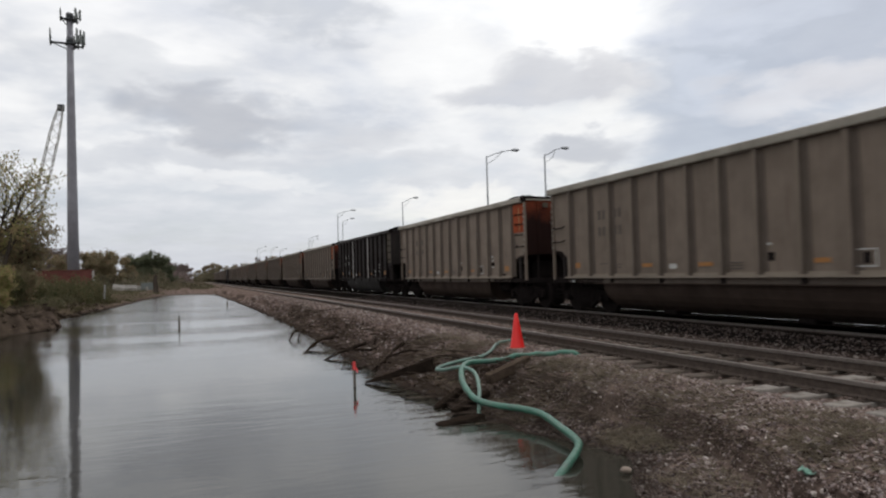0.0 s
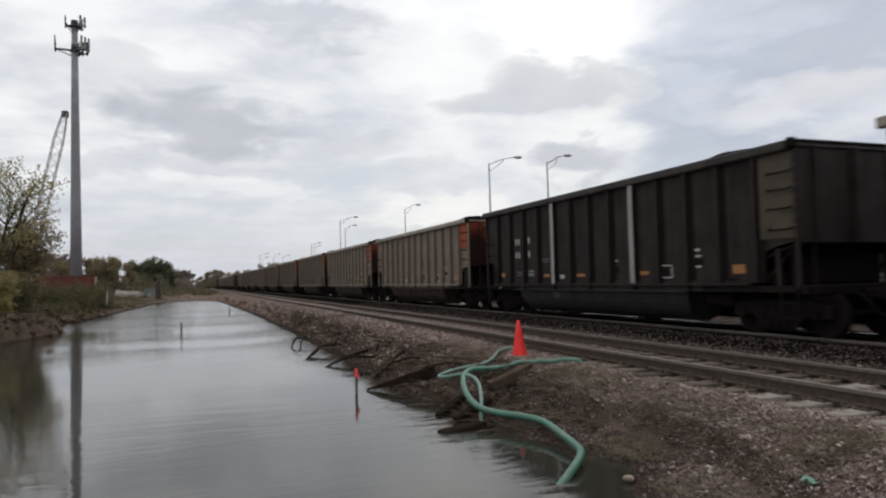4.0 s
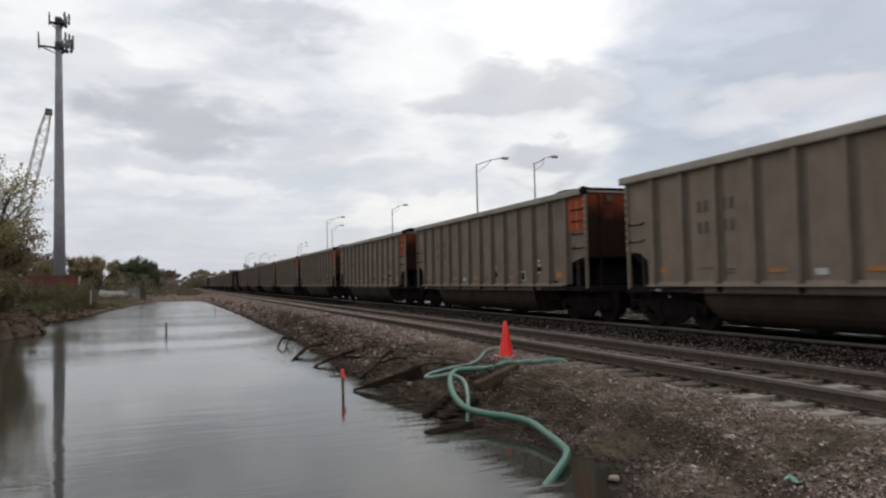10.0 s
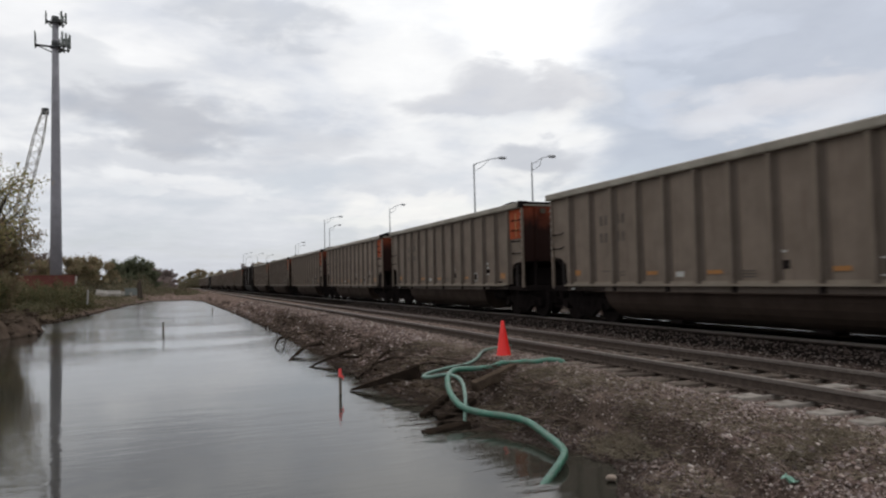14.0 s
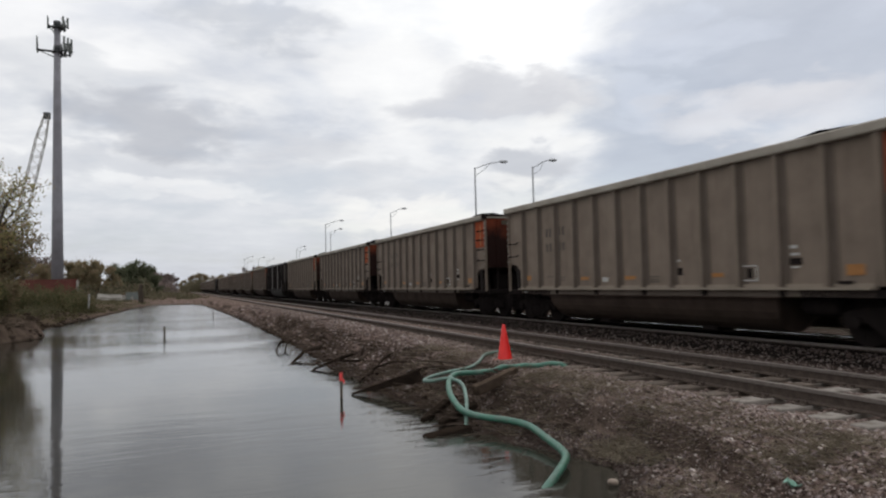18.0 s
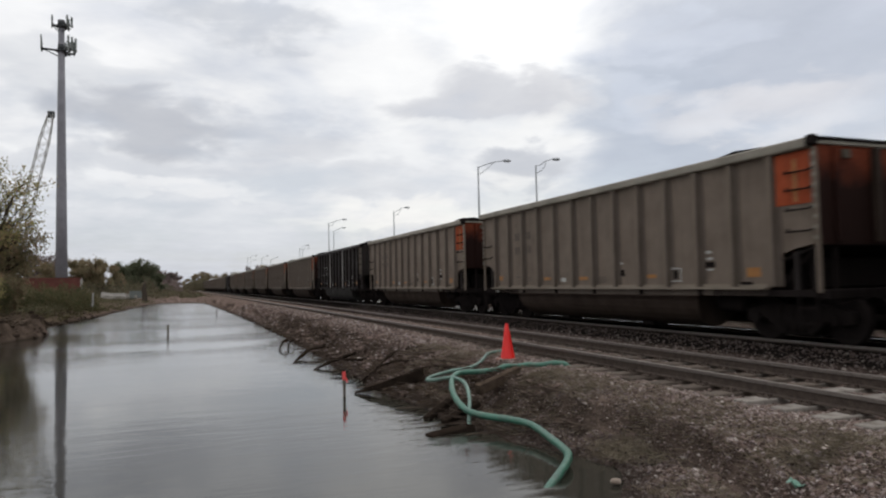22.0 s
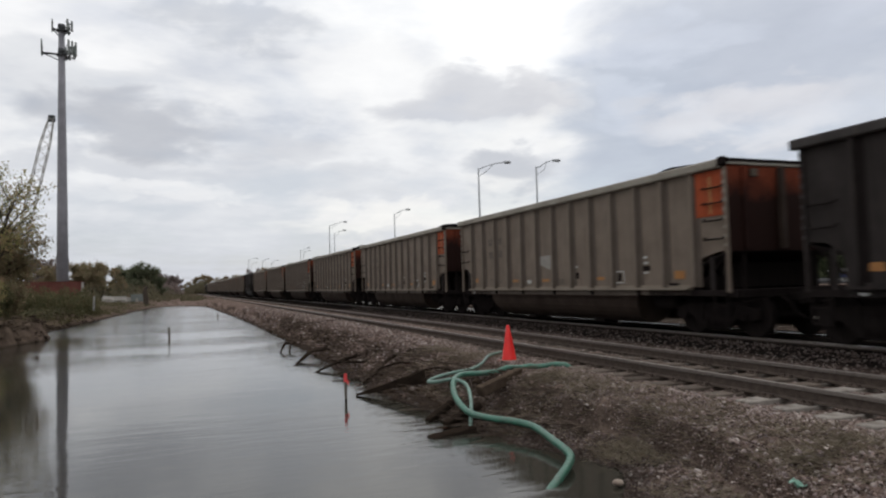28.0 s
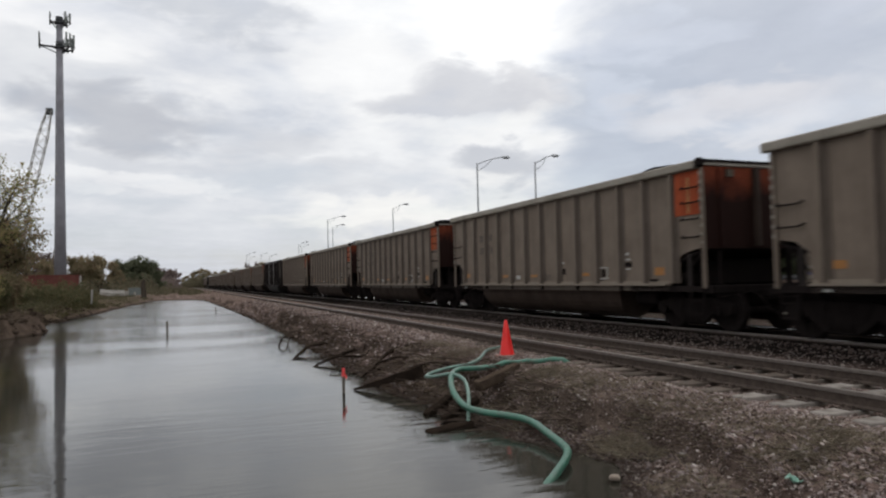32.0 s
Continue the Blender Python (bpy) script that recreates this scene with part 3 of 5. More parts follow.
def wheelset_mesh():
    bm = bmesh.new()
    for s in (-1, 1):
        tube(bm, [(s * 0.70, 0, 0), (s * 0.715, 0, 0), (s * 0.73, 0, 0)], [0.485, 0.485, 0.462], 20)
        tube(bm, [(s * 0.73, 0, 0), (s * 0.82, 0, 0)], [0.460, 0.452], 20)
        tube(bm, [(s * 0.82, 0, 0), (s * 0.84, 0, 0)], [0.15, 0.13], 10)
        for a in range(6):
            c, d = math.cos(a * 1.0472), math.sin(a * 1.0472)
            tube(bm, [(s * 0.82, 0.30 * c, 0.30 * d), (s * 0.828, 0.30 * c, 0.30 * d)], 0.05, 6)
    tube(bm, [(-1.05, 0, 0), (1.05, 0, 0)], 0.08, 10)
    return as_mesh("wheelset", bm, M_SOOT)


def side_frame_mesh():
    bm = bmesh.new()
    outline = ((-1.20, 0.40), (-1.20, 0.62), (-0.95, 0.68), (-0.55, 0.74), (0.55, 0.74), (0.95, 0.68), (1.20, 0.62), (1.20, 0.40), (0.98, 0.36), (0.72, 0.46),
               (0.45, 0.24), (0.30, 0.16), (-0.30, 0.16), (-0.45, 0.24), (-0.72, 0.46), (-0.98, 0.36))
    prism(bm, outline, "x", -0.07, 0.07)
    for s in (-1, 1):
        tube(bm, [(-0.10, s * 0.889, 0.457), (-0.17, s * 0.889, 0.457)], 0.10, 10)
        prism(bm, ((s * 0.30, 0.72), (s * 0.62, 0.68), (s * 0.52, 0.46), (s * 0.34, 0.30)), "x", -0.10, -0.07)
    for i in range(3):
        tube(bm, [(-0.03, -0.2 + 0.2 * i, 0.20), (-0.03, -0.2 + 0.2 * i, 0.58)], 0.085, 8)
    return as_mesh("side_frame", bm, M_SOOT)


WHEELSET, SIDE_FRAME = wheelset_mesh(), side_frame_mesh()
bm = bmesh.new()
box(bm, -1.05, 1.05, -0.2, 0.2, 0.42, 0.70, 0.03)
tube(bm, [(0, 0, 0.70), (0, 0, 0.86)], 0.22, 12)
BOLSTER = as_mesh("bolster", bm, M_SOOT)


def truck(car, y):
    t = new("truck")
    t.parent = car
    t.location = (0, y, 0)
    shared_part("bolster", BOLSTER, t, pose(0, 0, 0))
    for s in (-1, 1):
        shared_part("side_frame", SIDE_FRAME, t, pose(s * 1.0, 0, 0, 0, 0, 0 if s < 0 else 180))
        shared_part("wheelset", WHEELSET, t, pose(0, s * 0.889, 0.457))
    return t


def side_sheet(sign):
    """The side of the body, cut away at both lower ends under the slope sheets."""
    bm = bmesh.new()
    out = ((-BODY, 1.89), (CUT_NEAR - 0.62, 1.80), (CUT_NEAR - 0.05, 1.62), (CUT_NEAR, SILL), (CUT_FAR, SILL), (CUT_FAR + 0.04, 1.66), (CUT_FAR + 0.34, 1.86), (BODY, 1.91), (BODY, TOP - 0.10), (-BODY, TOP - 0.10))
    x = sign * 1.50
    prism(bm, out, "x", min(x, x - sign * 0.02), max(x, x - sign * 0.02))
    return bm


def post_mesh(material, shaded_side):
    """A tapered hat-section post; shade is painted dark on the face and the flange that lead as the train runs."""
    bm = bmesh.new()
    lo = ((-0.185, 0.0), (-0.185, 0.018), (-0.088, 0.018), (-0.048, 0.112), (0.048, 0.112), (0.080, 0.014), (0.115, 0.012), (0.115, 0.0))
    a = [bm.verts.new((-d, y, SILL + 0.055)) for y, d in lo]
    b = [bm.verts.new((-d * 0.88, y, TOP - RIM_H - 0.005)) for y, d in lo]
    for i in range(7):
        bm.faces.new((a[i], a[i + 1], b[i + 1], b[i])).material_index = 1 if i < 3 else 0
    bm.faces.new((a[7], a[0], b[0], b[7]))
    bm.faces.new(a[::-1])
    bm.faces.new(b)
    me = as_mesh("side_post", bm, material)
    me.materials.append(shaded_side)
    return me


def coal_mesh():
    bm = bmesh.new()
    nx, ny = 12, 60
    rows = []
    for j in range(ny + 1):
        y = -7.1 + 14.2 * j / ny
        row = []
        for i in range(nx + 1):
            x = -1.46 + 2.92 * i / nx
            dome = (1 - (x / 1.46) ** 2) * (1 - (abs(y) / 7.1) ** 6)
            hump = 0.47 + 0.34 * math.exp(-((y + 4.3) / 1.45) ** 2) + 0.10 * math.exp(-((y - 3.2) / 2.2) ** 2)
            z = 3.42 + dome * hump + 0.05 * noise.noise((x * 2, y * 2, 9)) + 0.03 * noise.noise((x * 7, y * 7, 4))
            row.append(bm.verts.new((x, y, z)))
        rows.append(row)
    for a, b in zip(rows, rows[1:]):
        for i in range(nx):
            bm.faces.new((a[i], a[i + 1], b[i + 1], b[i]))
    return bm


def stencil(car, items, material, name, x=-1.512):
    """Small flat markings on the near side: (y, z, width, height)."""
    for y, z, wd, ht in items:
        bm = bmesh.new()
        box(bm, x - 0.004, x, y - wd / 2, y + wd / 2, z - ht / 2, z + ht / 2)
        part(name, bm, material, car)


def lettering(car, y, z, size, material):
    """Two rows of unreadable marks, four characters each, parted by a post."""
    for zz in (z, z - 0.46):
        for yy in (y + 0.40, y + 0.19, y - 0.34, y - 0.55):
            bm = bmesh.new()
            box(bm, -1.516, -1.512, yy - size * 0.22, yy + size * 0.22, zz - size / 2, zz + size / 2)
            part("mark", bm, material, car)


def coal_gondola(dark):
    paint, rim, tubs = (M_BLACK, M_BLACK_RIM, M_BLACK_TUB) if dark else (M_GREY, M_RIM, M_TUB)
    shelf, corner = (M_BLACK, M_BLACK) if dark else (M_SHELF, M_GREY)
    car = new("coal_gondola")
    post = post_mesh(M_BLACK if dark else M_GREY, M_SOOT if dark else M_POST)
    for s in (-1, 1):
        side = part("side_wall", side_sheet(s), paint, car)
        for i in range(-6, 7):
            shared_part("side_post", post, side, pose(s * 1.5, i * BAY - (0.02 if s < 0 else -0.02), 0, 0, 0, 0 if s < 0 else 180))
        # the rim is a tall bulb angle that stands proud of the posts and runs out past the far end
        bm = bmesh.new()
        prof = [(s * 1.47, TOP), (s * 1.60, TOP), (s * 1.635, TOP - 0.03), (s * 1.635, TOP - RIM_H + 0.03), (s * 1.615, TOP - RIM_H), (s * 1.47, TOP - RIM_H)]
        prism(bm, prof, "y", -BODY + 0.10, BODY + 0.17)
        part("top_rim", bm, rim, car, "" if dark else "pale worn top rim")
        bm = bmesh.new()
        x0, x1 = sorted((s * 1.46, s * 1.635))
        box(bm, x0, x1, -BODY - 0.06, -BODY + 0.10, TOP - 0.16, TOP + 0.035, 0.03)
        part("corner_cap", bm, M_SOOT, car, "sooty corner cap")
        bm = bmesh.new()
        x0, x1 = sorted((s * 1.46, s * 1.63))
        prism(bm, ((x0, SILL), (x1, SILL), (x1, SILL + (0.035 if s > 0 else 0.025)), (x0, SILL + 0.04)), "y", CUT_NEAR + 0.02, CUT_FAR - 0.02)
        sill = part("side_sill", bm, shelf, car)
        bm = bmesh.new()
        x0, x1 = sorted((s * 1.44, s * 1.52))
        box(bm, x0, x1, CUT_NEAR + 0.02, CUT_FAR - 0.02, SILL - 0.13, SILL - 0.002)
        part("sill_web", bm, M_POST if not dark else tubs, sill)
        bm = bmesh.new()
        x0, x1 = sorted((s * 1.40, s * 1.575))
        box(bm, x0, x1, -4.1, 4.9, SILL - 0.155, SILL - 0.13)
        part("lower_flange", bm, tubs, sill)
        if s < 0:
            for i in (-4, -2, 0, 2, 4):
                bm = bmesh.new()
                box(bm, -1.565, -1.52, i * BAY - 0.09, i * BAY + 0.01, SILL - 0.128, SILL - 0.004)
                part("web_stiffener", bm, M_SOOT, sill)
        bm = bmesh.new()
        x0, x1 = sorted((s * 1.49, s * 1.525))
        prism(bm, ((x0, SILL + 0.02), (x1, SILL + 0.02), (x1, SILL + (0.11 if s > 0 else 0.085)), (x0, SILL + (0.085 if s > 0 else 0.11))), "y", CUT_NEAR + 0.02, CUT_FAR - 0.02)
        part("shelf_strip", bm, shelf, side, "" if dark else "pale strip along the foot of the panels")
        for e in (-1, 1):
            bm = bmesh.new()
            x0, x1 = sorted((s * 1.48, s * 1.56))
            box(bm, x0, x1, e * BODY - 0.035, e * BODY + 0.035, 0.98, TOP - RIM_H, 0.01)
            part("corner_post", bm, corner, car)
            if s < 0:
                bm = bmesh.new()
                for j in range(9):
                    z = 1.98 + j * 0.19
                    box(bm, -1.572, -1.558, e * BODY - 0.03, e * BODY + 0.03, z - 0.035, z + 0.035)
                tagged(part("rung_lugs", bm, M_RIM if not dark else M_BLACK_RIM, car), kind="stuff")
            for z in (2.16, 2.58) if e > 0 or s > 0 else (2.14, 2.54, 2.91, 3.24):
                bm = bmesh.new()
                ya, yb = sorted((e * (BODY - 0.06), e * (BODY - 0.64)))
                tube(bm, [(s * 1.51, ya, z + 0.03), (s * 1.60, ya + 0.03, z - 0.03), (s * 1.60, yb - 0.03, z - 0.03), (s * 1.51, yb, z + 0.03)], 0.020, 5)
                part("grab_iron", bm, M_SOOT, car)
        bm = bmesh.new()
        pts = [(s * 0.10 + s * 0.67 - 0.67 * math.cos(a), SILL - 0.12 - 0.745 * math.sin(a)) for a in (math.pi * i / 14 for i in range(15))]
        body = prism(bm, pts, "y", -3.92, 4.62)
        for v in body:
            v.co.y = 0.35 + (v.co.y - 0.35) * (0.955 + 0.045 * soft((v.co.z - 0.25) / 0.5))
        part("tub", bm, tubs, car)
        for yy in (-1.6, 2.4):
            bm = bmesh.new()
            x0, x1 = sorted((s * 0.5, s * 1.02))
            box(bm, x0, x1, yy - 0.22, yy + 0.22, 0.10, 0.30, 0.04)
            part("door_gear", bm, M_SOOT, car)
    for e in (-1, 1):
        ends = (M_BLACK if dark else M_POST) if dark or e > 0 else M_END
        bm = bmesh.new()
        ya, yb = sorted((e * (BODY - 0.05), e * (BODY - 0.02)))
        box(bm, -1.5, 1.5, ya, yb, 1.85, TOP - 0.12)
        end = part("end_wall", bm, ends, car, "orange end wall, darker towards the bottom" if not dark and e < 0 else "")
        for x in (-1.0, 0.0, 1.0):
            bm = bmesh.new()
            ya, yb = sorted((e * (BODY - 0.02), e * (BODY + (0.12 if x == 0 else 0.05))))
            half = 0.06 if x == 0 else 0.05
            box(bm, x - half, x + half, ya, yb, 1.9, TOP - 0.16, 0.012)
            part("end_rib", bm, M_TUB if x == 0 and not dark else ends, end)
        bm = bmesh.new()
        ya, yb = sorted((e * (BODY - 0.06), e * (BODY + 0.06)))
        box(bm, -1.46, 1.46, ya, yb, TOP - 0.06, TOP + 0.005, 0.015)
        part("end_rim", bm, M_SOOT if e < 0 else rim, car)
        bm = bmesh.new()
        ya, yb = sorted((e * (BODY - 0.06), e * (BODY + 0.035)))
        box(bm, -1.46, 1.46, ya, yb, TOP - 0.13, TOP - 0.064, 0.01)
        part("end_rim_flange", bm, rim, car)
        bm = bmesh.new()
        prism(bm, ((e * (BODY - 0.05), 1.86), (e * (BODY - 0.05), 1.82), (e * 4.5, 0.98), (e * 4.5, 1.05)), "x", -1.46, 1.46)
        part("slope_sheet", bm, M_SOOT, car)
        bm = bmesh.new()
        ya, yb = sorted((e * (BODY - 0.05), e * (BODY + 0.18)))
        box(bm, -1.5, 1.5, ya, yb, 0.86, 1.04, 0.02)
        ya, yb = sorted((e * 4.5, e * BODY))
        for s in (-1, 1):
            x0, x1 = sorted((s * 1.36, s * 1.52))
            box(bm, x0, x1, ya, yb, 0.90, 1.03)
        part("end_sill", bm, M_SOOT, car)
        for s in (-1, 1):
            for x, back, top_z in ((1.0, 0.10, 1.84), (1.46, 0.52, 1.76), (1.30, 0.30, 1.80)):
                bm = bmesh.new()
                box(bm, s * x - 0.035, s * x + 0.035, e * (BODY - back) - 0.045, e * (BODY - back) + 0.045, 1.02, top_z, 0.01)
                part("end_brace", bm, M_SOOT if x != 1.46 else M_BLACK, car)
            bm = bmesh.new()
            tube(bm, [(s * 1.45, e * (BODY - 0.95), 1.04), (s * 1.42, e * (BODY - 0.16), 1.78)], 0.028, 5)
            part("diagonal_brace", bm, M_SOOT, car)
        bm = bmesh.new()
        ya, yb = sorted((e * (BODY - 1.0), e * (BODY - 0.45)))
        box(bm, -0.85, 1.25, ya, yb, 1.04, 1.62, 0.04)
        part("brake_gear", bm, M_SOOT, car)
        bm = bmesh.new()
        box(bm, -1.28, -1.0, e * (BODY - 0.85) - 0.16, e * (BODY - 0.85) + 0.16, 1.04, 1.34, 0.03)
        tube(bm, [(-1.14, e * (BODY - 0.85), 1.34), (-1.14, e * (BODY - 0.85), 1.44)], 0.10, 8)
        part("brake_valve", bm, M_SOOT, car)
        bm = bmesh.new()
        ya, yb = sorted((e * (BODY + 0.1), e * (CAR_L / 2 - 0.02)))
        box(bm, -0.09, 0.09, ya, yb, 0.76, 0.94, 0.02)
        box(bm, -0.16, 0.16, e * 7.88 - 0.2, e * 7.88 + 0.2, 0.72, 1.0, 0.04)
        part("coupler", bm, M_SOOT, car)
        bm = bmesh.new()
        tube(bm, curve_points([(-0.45, e * 7.42, 0.88), (-0.45, e * 7.62, 0.78), (-0.42, e * 7.80, 0.55), (-0.40, e * 8.02, 0.42)], 4), 0.022, 6)
        part("brake_hose", bm, M_RIM if e > 0 else M_SOOT, car)
        bm = bmesh.new()
        tube(bm, [(-1.42, e * 7.38, 1.02), (-1.42, e * 7.40, 0.78), (-0.9, e * 7.42, 0.84), (-0.25, e * 7.45, 0.92)], 0.012, 5)
        part("uncoupling_lever", bm, M_SOOT, car)
        bm = bmesh.new()
        for z in (0.42, 0.70):
            box(bm, -1.53, -1.50, e * (BODY - 0.26) - 0.20, e * (BODY - 0.26) + 0.20, z - 0.015, z + 0.015)
        for k in (-0.2, 0.2):
            box(bm, -1.53, -1.50, e * (BODY - 0.26) + k - 0.015, e * (BODY - 0.26) + k + 0.015, 0.40, 0.95)
        part("sill_step", bm, M_SOOT, car)
        truck(car, e * 6.17)
    bm = bmesh.new()
    box(bm, -0.30, 0.30, -7.1, 7.1, 0.70, 0.98)
    box(bm, -1.40, 1.40, -4.6, 4.6, 0.98, SILL - 0.012)
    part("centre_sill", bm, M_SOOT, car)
    # brake cylinder and rigging behind the shorter end of the tubs
    bm = bmesh.new()
    tube(bm, [(-1.0, -4.15, 0.72), (-1.0, -4.25, 0.72), (-1.0, -4.85, 0.72), (-1.0, -4.95, 0.72)], [0.12, 0.19, 0.19, 0.10], 12)
    box(bm, -1.25, -0.4, -4.9, -4.0, 0.90, 0.97)
    part("brake_cylinder", bm, M_SOOT, car)
    part("coal_load", coal_mesh(), M_COAL, car, "heaped black coal load", True)
    bm = bmesh.new()
    tube(bm, [(-0.7, 6.05, 1.28), (-0.7, 6.12, 1.28), (-0.7, 6.7, 1.28), (-0.7, 6.77, 1.28)], [0.10, 0.17, 0.17, 0.10], 10)
    part("air_reservoir", bm, M_SOOT, car)
    # markings of the near side
    for y, z, wd, ht in ((5.84, 1.41, 0.36, 0.15), (2.57, 1.355, 0.40, 0.09), (0.52, 1.34, 0.44, 0.09), (-2.46, 1.35, 0.34, 0.09), (-5.62, 1.38, 0.34, 0.19)):
        stencil(car, [(y, z, wd, ht)], M_YELLOW, "reflector")
    stencil(car, [(-5.45, 1.165, 0.30, 0.06)], M_SOOT, "release_handle", -1.54)
    if dark:
        lettering(car, 4.30, 2.55, 0.215, M_WHITE)
        stencil(car, [(3.62, 1.52, 0.40, 0.07), (3.62, 1.40, 0.42, 0.10), (4.48, 1.50, 0.36, 0.03), (4.48, 1.40, 0.40, 0.03), (2.62, 1.88, 0.42, 0.025), (2.62, 1.80, 0.34, 0.025)], M_DULL, "notice")
        stencil(car, [(2.15, 0.80, 0.44, 0.03), (2.15, 0.71, 0.36, 0.03)], M_DULL, "notice", -1.425)
        for i in (2, -2):
            bm = bmesh.new()
            y = i * BAY - 0.02
            prism(bm, ((-1.606, y - 0.105), (-1.622, y - 0.062), (-1.622, y + 0.058), (-1.606, y + 0.07)), "z", SILL + 0.06, TOP - RIM_H - 0.01)
            part("white_post_cover", bm, M_STRIPE, car, "weathered white strip on a post")
        bm = bmesh.new()
        box(bm, -1.52, -1.512, -BODY + 0.05, -BODY + 0.92, 1.95, TOP - RIM_H - 0.01)
        part("end_panel", bm, M_BROWN, car, "brown rusty end panel")
    else:
        lettering(car, 4.20, 2.78, 0.25, M_DIM)
        stencil(car, [(-0.40, 1.35, 0.36, 0.025), (-0.40, 1.29, 0.36, 0.025), (-0.40, 1.23, 0.36, 0.025), (4.45, 1.43, 0.40, 0.025), (3.80, 1.40, 0.36, 0.025), (3.80, 1.32, 0.36, 0.025)], M_DIM, "notice")
        bm = bmesh.new()
        box(bm, -1.52, -1.512, -BODY + 0.10, -BODY + 0.93, 2.62, TOP - RIM_H - 0.02)
        panel = part("end_panel", bm, M_ORANGE, car, "orange painted end panel")
        bm = bmesh.new()
        box(bm, -1.524, -1.5205, -BODY + 0.40, -BODY + 0.48, 2.66, TOP - 0.34)
        part("ladder_rail", bm, M_YELLOW, panel, "yellow strip")
        bm = bmesh.new()
        box(bm, -0.82, -0.62, -BODY - 0.026, -BODY + 0.021, TOP - 0.36, TOP - 0.20)
        part("end_plate", bm, M_BROWN, car, "olive plate at the top of the end")
    stencil(car, [(6.05, 0.955, 0.16, 0.05)], M_WHITE, "white_tag", -1.525)
    stencil(car, [(1.60, 1.31, 0.26, 0.12)], M_WHITE, "notice")
    stencil(car, [(BODY - 0.62, 1.36, 0.22, 0.09), (BODY - 0.62, 1.20, 0.20, 0.07)], M_WHITE, "valve_tag", -1.285)
    stencil(car, [(BODY - 0.60, 1.28, 0.22, 0.06)], M_BLUE, "valve_tag", -1.285)
    # a framed notice and small dark plates with white captions
    yb = -3.31
    for dy, dz, wd, ht in ((0, 0.145, 0.42, 0.026), (0, -0.145, 0.42, 0.026), (0.20, 0, 0.028, 0.30), (-0.20, 0, 0.028, 0.30)):
        stencil(car, [(yb + dy, 1.37 + dz, wd, ht)], M_WHITE, "notice_frame", -1.516)
    stencil(car, [(yb + 0.03, 1.37, 0.24, 0.20)], M_SOOT, "notice")
    stencil(car, [(-1.27, 1.45, 0.24, 0.17), (-4.42, 1.57, 0.30, 0.12)], M_SOOT, "plate")
    stencil(car, [(-1.25, 1.70, 0.16, 0.045), (-4.40, 1.84, 0.15, 0.06), (-4.42, 1.70, 0.17, 0.05), (-4.42, 1.46, 0.17, 0.04)], M_WHITE, "caption")
    return car


GREY_CAR, BLACK_CAR = coal_gondola(False), coal_gondola(True)
BLACK_ONES = (2, 12, 19, 30, 33, 34, 35)
tagged(GREY_CAR, "dusty grey coal gondola with an orange end, loaded with coal", "freight car", "cars of the coal train")
tagged(BLACK_CAR, "black coal gondola with white post strips, loaded with coal", "freight car", "cars of the coal train")
CARS = {}
FINE = ("mark", "notice", "notice_frame", "caption", "plate", "reflector", "release_handle", "white_tag", "rung_lugs", "valve_tag", "grab_iron", "web_stiffener", "brake_hose", "uncoupling_lever", "sill_step", "diagonal_brace", "brake_valve", "end_plate", "ladder_rail")
tint = random.Random(11)
first = {False: GREY_CAR, True: BLACK_CAR}
for k in range(-2, 42):
    dark = k in BLACK_ONES
    if first.get(dark):
        car = first.pop(dark)
    else:
        car = copy_thing(GREY_CAR if not dark else BLACK_CAR, Matrix())
    v = tint.uniform(0.86, 1.06)
    for o in car.children_recursive:
        o.color = (v, v * tint.uniform(0.985, 1.0), v * 0.98, 1)
    CARS[k] = car
    if k > 27:  # these never come near: they keep only what can be told at a distance
        for o in [o for o in car.children_recursive if o.name.split(".")[0] in FINE]:
            bpy.data.objects.remove(o)

# one car carries a faint pale patch on its side
bm = bmesh.new()
prism(bm, ((0.10, 1.66), (0.14, 2.12), (0.93, 2.10), (0.90, 1.84), (0.55, 1.76), (0.40, 1.70)), "x", -1.516, -1.512)
part("pale_patch", bm, M_SCRAWL, CARS[13], "faint pale patch of worn paint")


def run(t):
    """How far the train has run after t seconds."""
    return 6.7 * t + 0.0205 * t * t


def motions():
    # the wheelsets roll: one turn of keys, shared by all that sit at the same place in their truck
    steps_n = 400
    rolled = {}
    for k, car in CARS.items():
        for ws in [o for o in car.children_recursive if o.name.startswith("wheelset")]:
            y = round(ws.location.y, 3)
            if y not in rolled:
                walk(ws, [(32.0 * i / steps_n, Matrix.Translation((0, y, 0.457)) @ Matrix.Rotation(run(32.0 * i / steps_n) / 0.457, 4, "X")) for i in range(steps_n + 1)])
                rolled[y] = ws
            else:
                ws.rotation_mode = "QUATERNION"
                ws.animation_data_create()
                ws.animation_data.action = rolled[y].animation_data.action
                ws.animation_data.action_slot = rolled[y].animation_data.action_slot
    for k, car in CARS.items():
        walk(car, [(i / 2, pose(TRAIN_X, 11.63 + CAR_L * k - run(i / 2), RAIL)) for i in range(65)])
    walk(cloud_sheet, [(0.0, pose(0, 0, 0, 0, 0, 0.0)), (16.0, pose(0, 0, 0, 0, 0, 3.0)), (32.0, pose(0, 0, 0, 0, 0, 6.0))])


